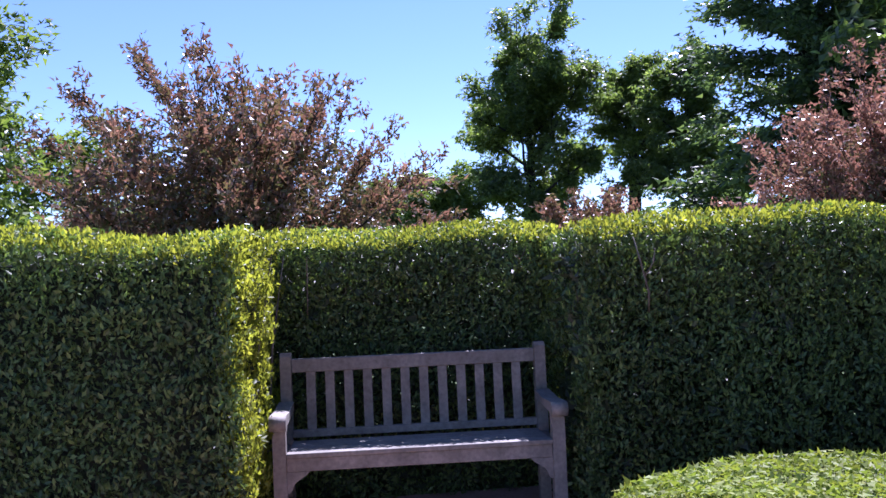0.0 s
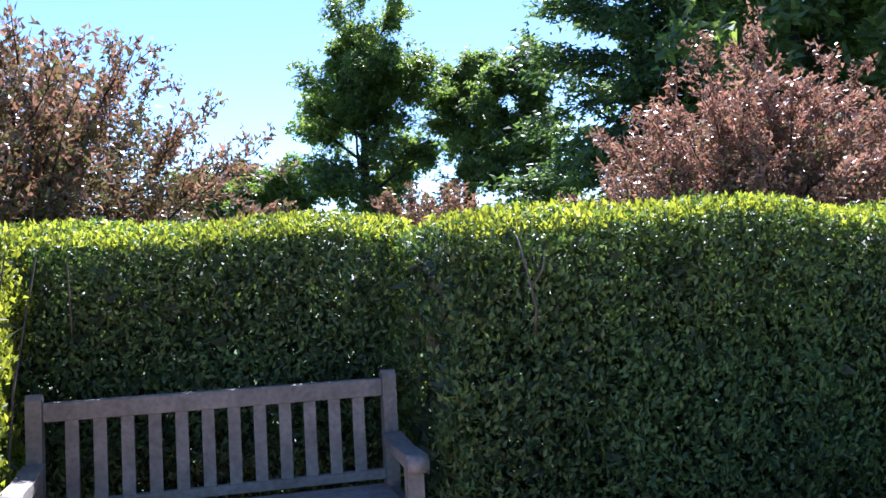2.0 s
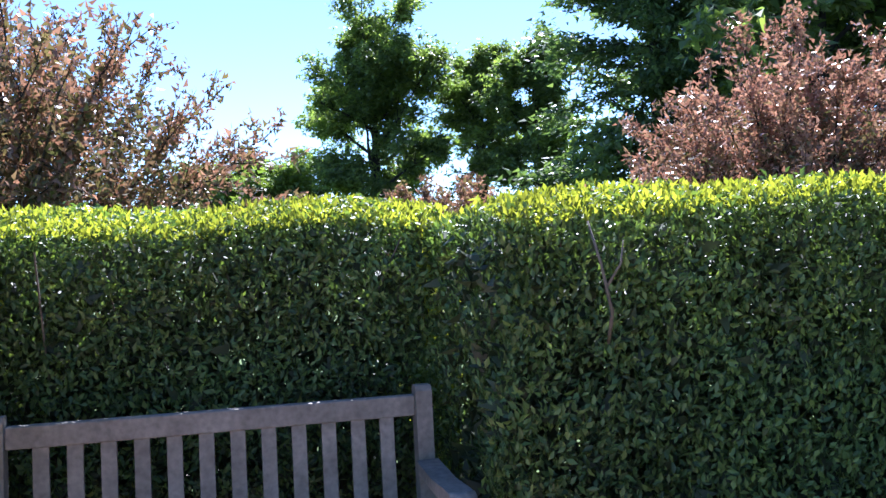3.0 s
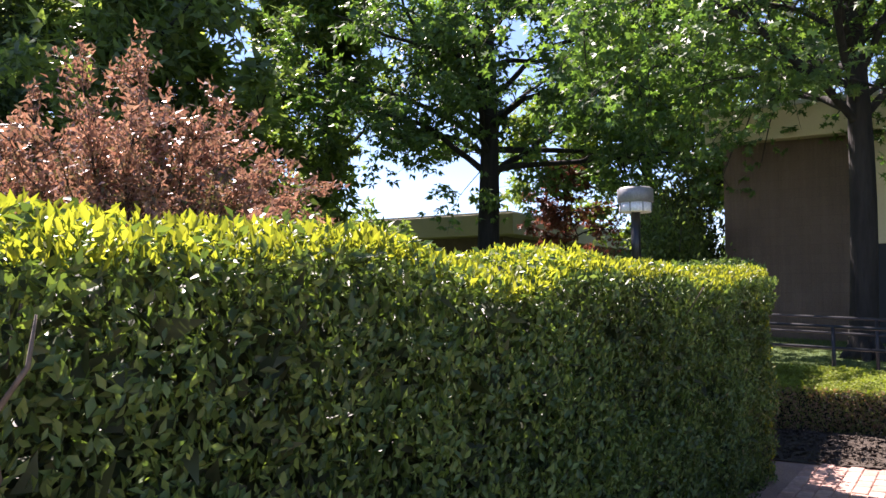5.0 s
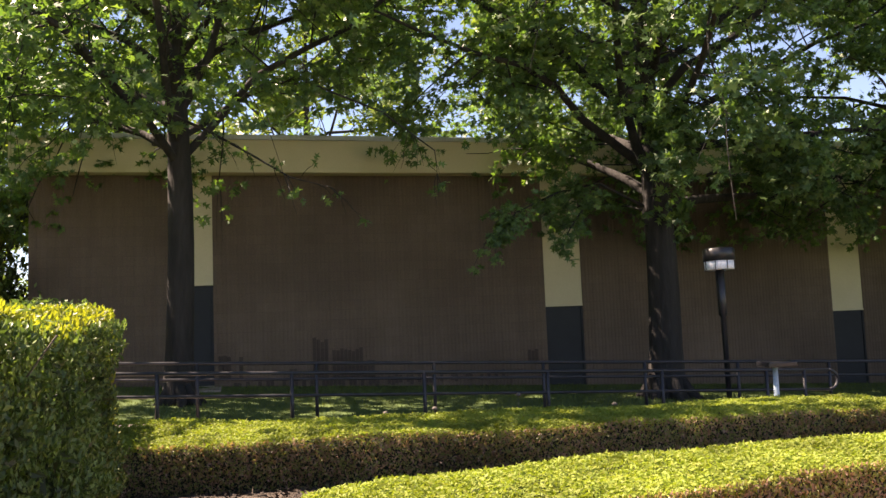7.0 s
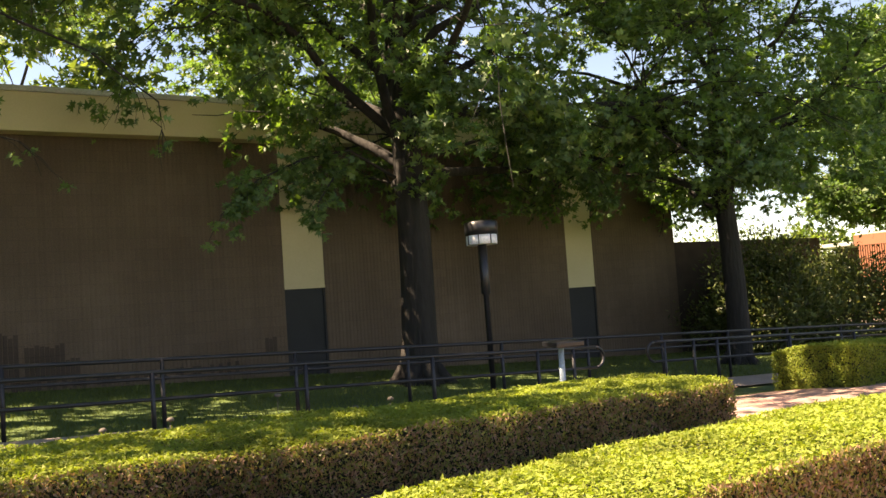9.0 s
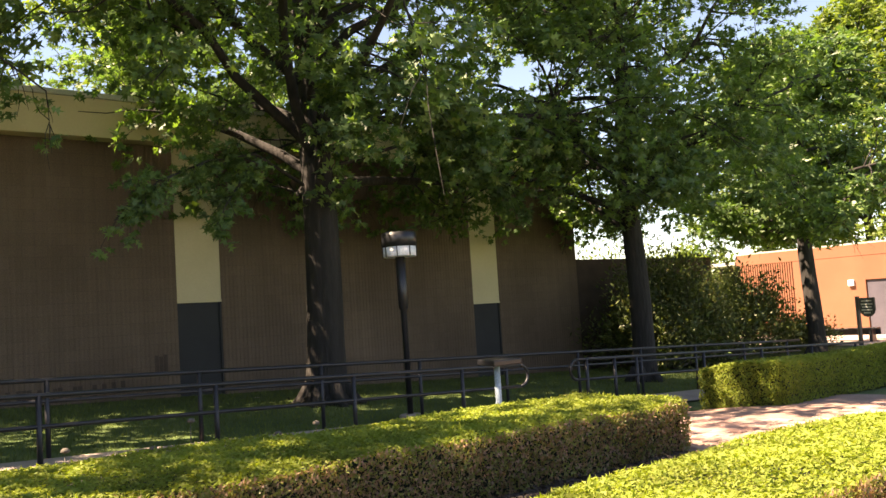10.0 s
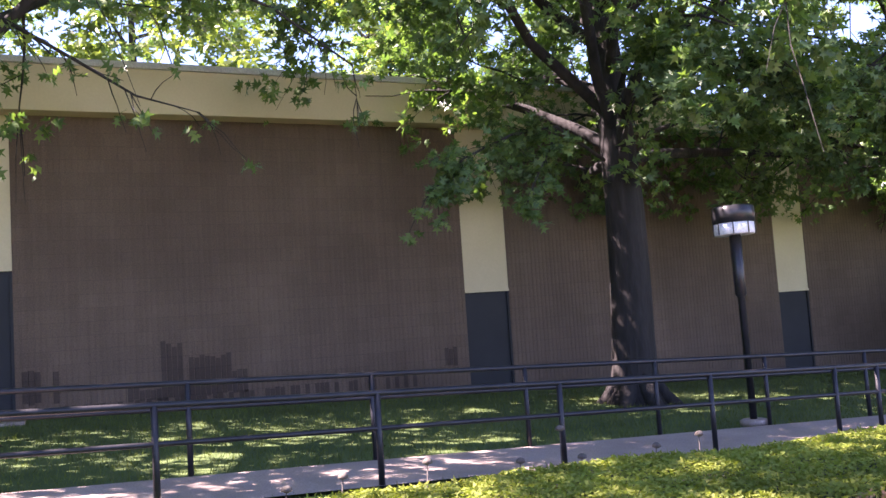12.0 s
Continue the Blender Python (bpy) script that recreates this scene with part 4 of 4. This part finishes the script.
# woods north of the building and behind it
for label, x, y, h, rad, mat in (
        ("leafy wood tree at the lawn's edge", 24.0, 22.0, 14, 4.5, M_LEAF_FAR),
        ("leafy wood tree with shaded crown", 31.0, 13.0, 14, 4.5, M_LEAF_BRIGHT),
        ("tall wood tree behind copper crabapples", 14.5, 20.0, 13, 4.0, M_LEAF_FAR),
        ("leafy wood tree beyond a low roof", 20.0, 31.0, 15, 5.0, M_LEAF_FAR),
        ("bright leafy tree behind a brown building", 38.5, 10.0, 20, 7.0, M_LEAF_BRIGHT),
        ("bright leafy tree rising over a flat roof", 38.5, 1.0, 21, 7.0, M_LEAF_BRIGHT),
        ("yellow-green tree rising over a flat roof", 38.5, -9.0, 20, 7.0, M_LEAF_BRIGHT),
        ("pale green tree near an orange building", 15.5, -31.5, 12, 4.5, M_LEAF_BRIGHT),
        ("pale tree towering over an orange building", 24.0, -39.0, 17, 6.0, M_LEAF_BRIGHT),
        ("pale tree past the orange building", 13.0, -37.0, 16, 6.0, M_LEAF_BRIGHT),
        ("leafy tree south of an orange building", 27.0, -35.0, 13, 5.0, M_LEAF_FAR)):
    far_tree(label, x, y, h, rad, 2.2, int(40 + x * 3 + y), mat, 0.29, 18, 66)
broad_tree("maple_tree", "small red-leaved maple behind a lamp", (26.3, 14.2, gz(26.3, 14.2)), 5.4, 1.6, 1.8, 0.09, 12, M_LEAF_RED, 0.13, 20, LEAF_OAK, 61, fill=0.7)
shrub("leafy shrub at the building's corner", (19.6, 8.9, gz(19.6, 8.9)), 1.6, 1.3, 2.6, 14000, M_LEAF_FAR, 0.11, 1)
shrub("dark shrub behind the building's corner", (22.0, 9.3, gz(22.0, 9.3)), 1.6, 1.3, 4.0, 12000, M_LEAF_BUSH, 0.14, 8)
shrub("dark shrub under the lawn trees", (22.5, 12.3, gz(22.5, 12.3)), 1.6, 2.2, 1.7, 6000, M_LEAF_BUSH, 0.12, 5)
shrub("dark shrub before a low roof", (28.0, 17.6, gz(28.0, 17.6)), 1.6, 2.4, 2.0, 6000, M_LEAF_BUSH, 0.12, 6)
shrub("purple-leaved shrub behind a lamp", (20.6, 10.6, gz(20.6, 10.6)), 1.0, 1.0, 1.8, 4000, M_LEAF_RED, 0.10, 7)
shrub("large shady rhododendron by a tree", (18.6, -15.4, gz(18.6, -15.4)), 1.8, 2.6, 3.2, 18000, M_LEAF_BUSH, 0.12, 2)
shrub("pale sunlit shrub behind a dark wall", (22.9, -19.8, gz(20.0, -16.0)), 1.8, 4.4, 3.9, 20000, M_LEAF_BRIGHT, 0.13, 12)
shrub("sprawling dark rhododendron with low branches", (19.0, -19.0, gz(19.0, -19.0)), 1.7, 2.6, 2.5, 12000, M_LEAF_BUSH, 0.13, 3)
shrub("low dark shrub beside a trunk", (19.0, -22.0, gz(19.0, -22.0)), 1.3, 1.6, 1.0, 5000, M_LEAF_BUSH, 0.11, 4)

# ---- low building beyond the hedge ----
low_building = thing("building", "low flat-roofed building with olive fascia", "building", (31.8, 19.0, 0))
part("wall", boxed(0.5, 18, 0.5, 28, -0.5, 4.1), M_DARKWALL, low_building)
part("fascia", boxed(-0.4, 18.4, -0.4, 28.4, 4.1, 4.95, 0.02), M_OLIVE, low_building, "olive roof fascia")
part("roof", boxed(-0.2, 18.2, -0.2, 28.2, 4.951, 5.05), M_ROOF, low_building)

# ---- wing wall and orange building ----
wing = boxed(20.3, 20.6, -20.0, Y_S - 0.002, -1.0, 2.62)
tagged(part("garden_wall", wing, M_DARKWALL), "dark brown wall joining a fluted building", "wall", kind="structure")
orange = thing("building", "sunlit orange plaster building with slate door", "building", (0, -29.0, 0))
part("wall", boxed(10.0, 18.85, -0.3, 0, -1, 2.55), M_ORANGE, orange)
part("wall", boxed(19.80, 22.6, -0.3, 0, -1, 2.55), M_ORANGE, orange)
part("wall", boxed(18.85, 19.80, -0.3, 0, 1.66, 2.55), M_ORANGE, orange)
part("wall", boxed(22.601, 24.9, -0.3, -0.03, -1, 2.55), M_ORANGE, orange)
for i in range(23):
    x = 22.65 + i * 0.1
    part("rib", boxed(x, x + 0.055, -0.031, 0.02, -0.9, 2.549), M_ORANGE, orange)
part("wall", boxed(10.0, 24.9, -9, -8.7, -1, 2.55), M_ORANGE, orange)
part("wall", boxed(24.6, 24.9, -8.699, -0.301, -1, 2.55), M_ORANGE, orange)
part("fascia", boxed(9.8, 25.1, -9.2, 0.012, 2.551, 3.0, 0.02), M_ORANGE, orange, "orange roof band")
part("roof", boxed(10, 24.9, -9, -0.1, 3.001, 3.06), M_ROOF, orange)
door = part("door", boxed(18.88, 19.77, -0.12, -0.07, -0.45, 1.64), M_PURPLE, orange, "closed slate-coloured door")
part("handle", tube(bmesh.new(), [(19.68, -0.07, 0.62), (19.68, -0.02, 0.62), (19.56, -0.02, 0.62)], 0.014, 8), M_CAP, door, "metal lever handle")
part("wall_light", boxed(20.2, 20.42, 0.0, 0.11, 1.45, 1.68, 0.02), M_WHITE, orange, "white wall light")
part("canopy", boxed(25.101, 28.0, -3.5, 0.1, 2.6, 2.74, 0.01), M_CAP, orange, "pale flat canopy")
part("wall", boxed(25.2, 28.0, -3.5, -3.2, -1, 2.599), M_DARKWALL, orange)
apron = grid_mesh("pavement", np.linspace(9, 26, 18), np.linspace(-29.0, -23.8, 8), lambda x, y: ground_z(x, y) + 0.015, M_CONCRETE)
tagged(apron, "sunlit concrete apron before an orange building", "pavement", kind="structure")

sign = thing("park_sign", "dark hanging sign with pale lettering on a post", "sign", (17.77, -23.97, gz(17.77, -23.97)), -25)
part("post", boxed(-0.05, 0.05, -0.05, 0.05, -0.1, 1.55, 0.008), M_BLACKMETAL, sign)
outline = [(-0.08, 1.5), (-0.08, 1.15), (-0.14, 1.02), (-0.26, 0.93), (-0.42, 0.90), (-0.58, 0.93), (-0.70, 1.02), (-0.76, 1.15), (-0.76, 1.5)]
board = part("board", extruded(bmesh.new(), outline, "y", -0.02, 0.02), M_BLACKMETAL, sign, "dark round-bottomed sign board")
for z, w in ((1.40, 0.44), (1.30, 0.5), (1.21, 0.4), (1.12, 0.46), (1.03, 0.3)):
    part("line", boxed(-0.42 - w / 2, -0.42 + w / 2, 0.0205, 0.024, z - 0.018, z + 0.018), M_CAP, board)
seat = thing("park_bench", "dark backless park bench before an orange building", "bench", (19.0, -25.6, gz(19.0, -25.6)), 10)
for i in range(4):
    part("seat_slat", boxed(-1.0, 1.0, -0.24 + i * 0.125, -0.135 + i * 0.125, 0.41, 0.45, 0.005), M_BLACKMETAL, seat)
part("rail", boxed(-1.0, 1.0, -0.26, -0.245, 0.20, 0.405), M_BLACKMETAL, seat)
for s in (-0.8, 0.8):
    part("leg", boxed(s - 0.05, s + 0.05, -0.24, 0.22, -0.02, 0.409), M_BLACKMETAL, seat)

# ---- small things by the ramp ----
lectern = thing("plaque_stand", "pale blue post carrying a dark plaque", "sign", (11.2, -2.47, gz(11.2, -2.47)))
part("post", tube(bmesh.new(), [(0, 0, -0.1), (0, 0, 0.80)], 0.032, 10), M_BLUE, lectern, "pale blue post")
part("plaque", boxed(-0.13, 0.13, -0.19, 0.19, 0.80, 0.86, 0.012, pose(0, 0, 0, 0, -3)), M_BLACKMETAL, lectern, "dark plaque")
for i, (y, z) in enumerate(((2.15, 0.58), (1.59, 0.60), (0.92, 0.52), (0.44, 0.49), (-0.19, 0.49), (-0.58, 0.53), (2.5, 0.55), (0.6, 0.70))):
    g0 = gz(11.6, y)
    fl = thing("dried_flower", "dry brown coneflower stalk with seed head", "flower", (11.6, y, g0), group="dried flowers")
    top = z - g0
    part("stalk", tube(bmesh.new(), [(0, 0, -0.05), (0.01 * (-1) ** i, 0.015, top * 0.5), (0.005, 0, top)], [0.005, 0.004, 0.0035], 5), M_TWIG, fl)
    part("seed_head", lathe(bmesh.new(), [(0.008, top - 0.01), (0.034, top), (0.03, top + 0.018), (0.014, top + 0.03)], 10), M_TWIG, fl)

# damp stain on the blocks
stain = thing("damp_stain", "dark damp patch on brown fluted blocks", "stain", (0, 0, 0))
r = np.random.default_rng(91)
for ya, yb, bottom, tops, share in ((0.85, 2.95, 0.62, ((2.32, 2.62, 0.12), (1.98, 2.32, 0.78), (1.28, 1.98, 0.56), (1.05, 1.28, 0.3), (2.62, 2.8, 0.2)), 0.99), (-2.6, -2.2, 0.7, ((-2.6, -2.2, 0.3),), 0.8), (-1.9, 4.1, 0.44, ((-1.9, 4.1, 0.16),), 0.62), (3.7, 4.2, 0.7, ((3.7, 4.2, 0.45),), 0.6)):
    bm = bmesh.new()
    for i in range(int((yb - ya) / 0.0805)):
        yc = ya + (i + 0.5) * 0.0805
        rise = max([h for y0, y1, h in tops if y0 <= yc < y1] + [0.0])
        if rise and r.uniform() < share:
            prof = [(WALL_X + 0.019, yc - 0.0398), (WALL_X + 0.0095, yc - 0.032), (WALL_X + 0.0095, yc + 0.032), (WALL_X + 0.019, yc + 0.0398)]
            extruded(bm, prof, "z", bottom - r.uniform(0, 0.05), bottom + rise * r.uniform(0.9, 1.06))
    tagged(part("streak", bm, M_STAIN, stain), kind="stuff")

# ---- grass ----
r = np.random.default_rng(77)
n = 52000
gx, gy = r.uniform(14.32, 20.1, n), r.uniform(-15, 8.5, n)
P = np.column_stack((gx, gy, ground_z(gx, gy) - 0.02))
lawn_grass = leaves("grass", P, np.tile((0, 0, 1.0), (n, 1)), 0.06, LEAF_BLADE, M_GRASS, None, 0.35, 0.4, r=r)
tagged(lawn_grass, "short mown grass in dappled shade", "grass", kind="stuff")
n = 14000
gx, gy = r.uniform(10.5, 12.93, n), r.uniform(-5, 6, n)
P = np.column_stack((gx, gy, ground_z(gx, gy) - 0.02))
verge = leaves("grass", P, np.tile((0, 0, 1.0), (n, 1)), 0.06, LEAF_BLADE, M_GRASS, None, 0.4, 0.4, r=r)
tagged(verge, "rough green verge between hedge and ramp", "grass", kind="stuff")

# ---- dark strip between path and low hedge ----
mulch = grid_mesh("dark_strip", np.linspace(8.02, 9.9, 16), np.arange(-2.7, 9.01, 0.15), lambda x, y: ground_z(x, y) + 0.022 + 0.012 * np.sin(x * 31 + 3 * np.sin(y * 17)) * np.sin(y * 23), M_DARK_GROUND)
tagged(mulch, "dark strip along a low hedge", "flower bed", kind="structure")
r = np.random.default_rng(81)
n = 9000
gx, gy = r.uniform(8.04, 9.7, n), r.uniform(-2.6, 6.0, n)
chips = leaves("dark_chips", np.column_stack((gx, gy, ground_z(gx, gy) + 0.03)), r.normal(0, 1, (n, 3)) * np.array((1, 1, 0.2)), 0.05, LEAF_SMALL, M_DARK_GROUND, None, 0.2, 0.5, r=r)
tagged(chips, "dark chips on a dark strip", "mulch", kind="stuff")

# ---- brick paths ----
BW, BL, BH = 0.098, 0.198, 0.05


def bricks_in(x0, x1, y0, y1):
    out = []
    for j in range(int((y1 - y0) / 0.104)):
        yy = y0 + (j + 0.5) * 0.104
        for i in range(int((x1 - x0) / 0.204)):
            out.append((x0 + (i + 0.5 + 0.5 * (j % 2)) * 0.204, yy))
    return out


bed = grid_mesh("path_bed", np.arange(-2, 11.3, 0.25), np.arange(-7, 5.3, 0.25), lambda x, y: ground_z(x, y) + 0.010, M_SAND)
tagged(bed, "sandy bed under brick paving", "path", kind="structure")
bm = box(bmesh.new(), -BL / 2, BL / 2, -BW / 2, BW / 2, -0.03, 0.02)
bmesh.ops.bevel(bm, geom=[e for e in bm.edges if all(v.co.z > 0 for v in e.verts)], offset=0.006, segments=1, affect="EDGES")
unit = bpy.data.meshes.new("brick")
bm.to_mesh(unit)
bm.free()
unit.materials.append(M_BRICK)
near, rest = [], []
for x, y in bricks_in(0.8, 8.0, 3.35, 4.39) + bricks_in(7.3, 8.0, -2.7, 3.35) + bricks_in(7.3, 9.3, -7, -2.7) + bricks_in(-1.3, 0.75, -4, 4.39) + bricks_in(9.3, 11.0, -4.7, -2.8):
    (near if (6.0 < x < 8.1 and y > 3.3) or (x > 9.3 and y < -2.9) else rest).append((x, y))
rb = np.random.default_rng(5)
for x, y in near[:300]:
    b = new("brick", unit)
    b.matrix_basis = pose(x, y, gz(x, y) + rb.uniform(-0.003, 0.003), rb.normal(0, 0.5), rb.normal(0, 0.5), rb.normal(0, 0.6))
    b.parent = bed
tv = np.array([v.co[:] for v in unit.vertices])
tf = [list(p.vertices) for p in unit.polygons]
C = np.array(rest + near[300:])
cz = ground_z(C[:, 0], C[:, 1]) + rb.uniform(-0.003, 0.003, len(C))
V = (np.column_stack((C, cz))[:, None, :] + tv[None]).reshape(-1, 3)
fl = np.array([i for f in tf for i in f])
far_bricks = polys("paving", V, np.tile([len(f) for f in tf], len(C)), (np.arange(len(C))[:, None] * len(tv) + fl[None]).ravel(), M_BRICK, bed)
tagged(far_bricks, "red brick paving", kind="stuff")
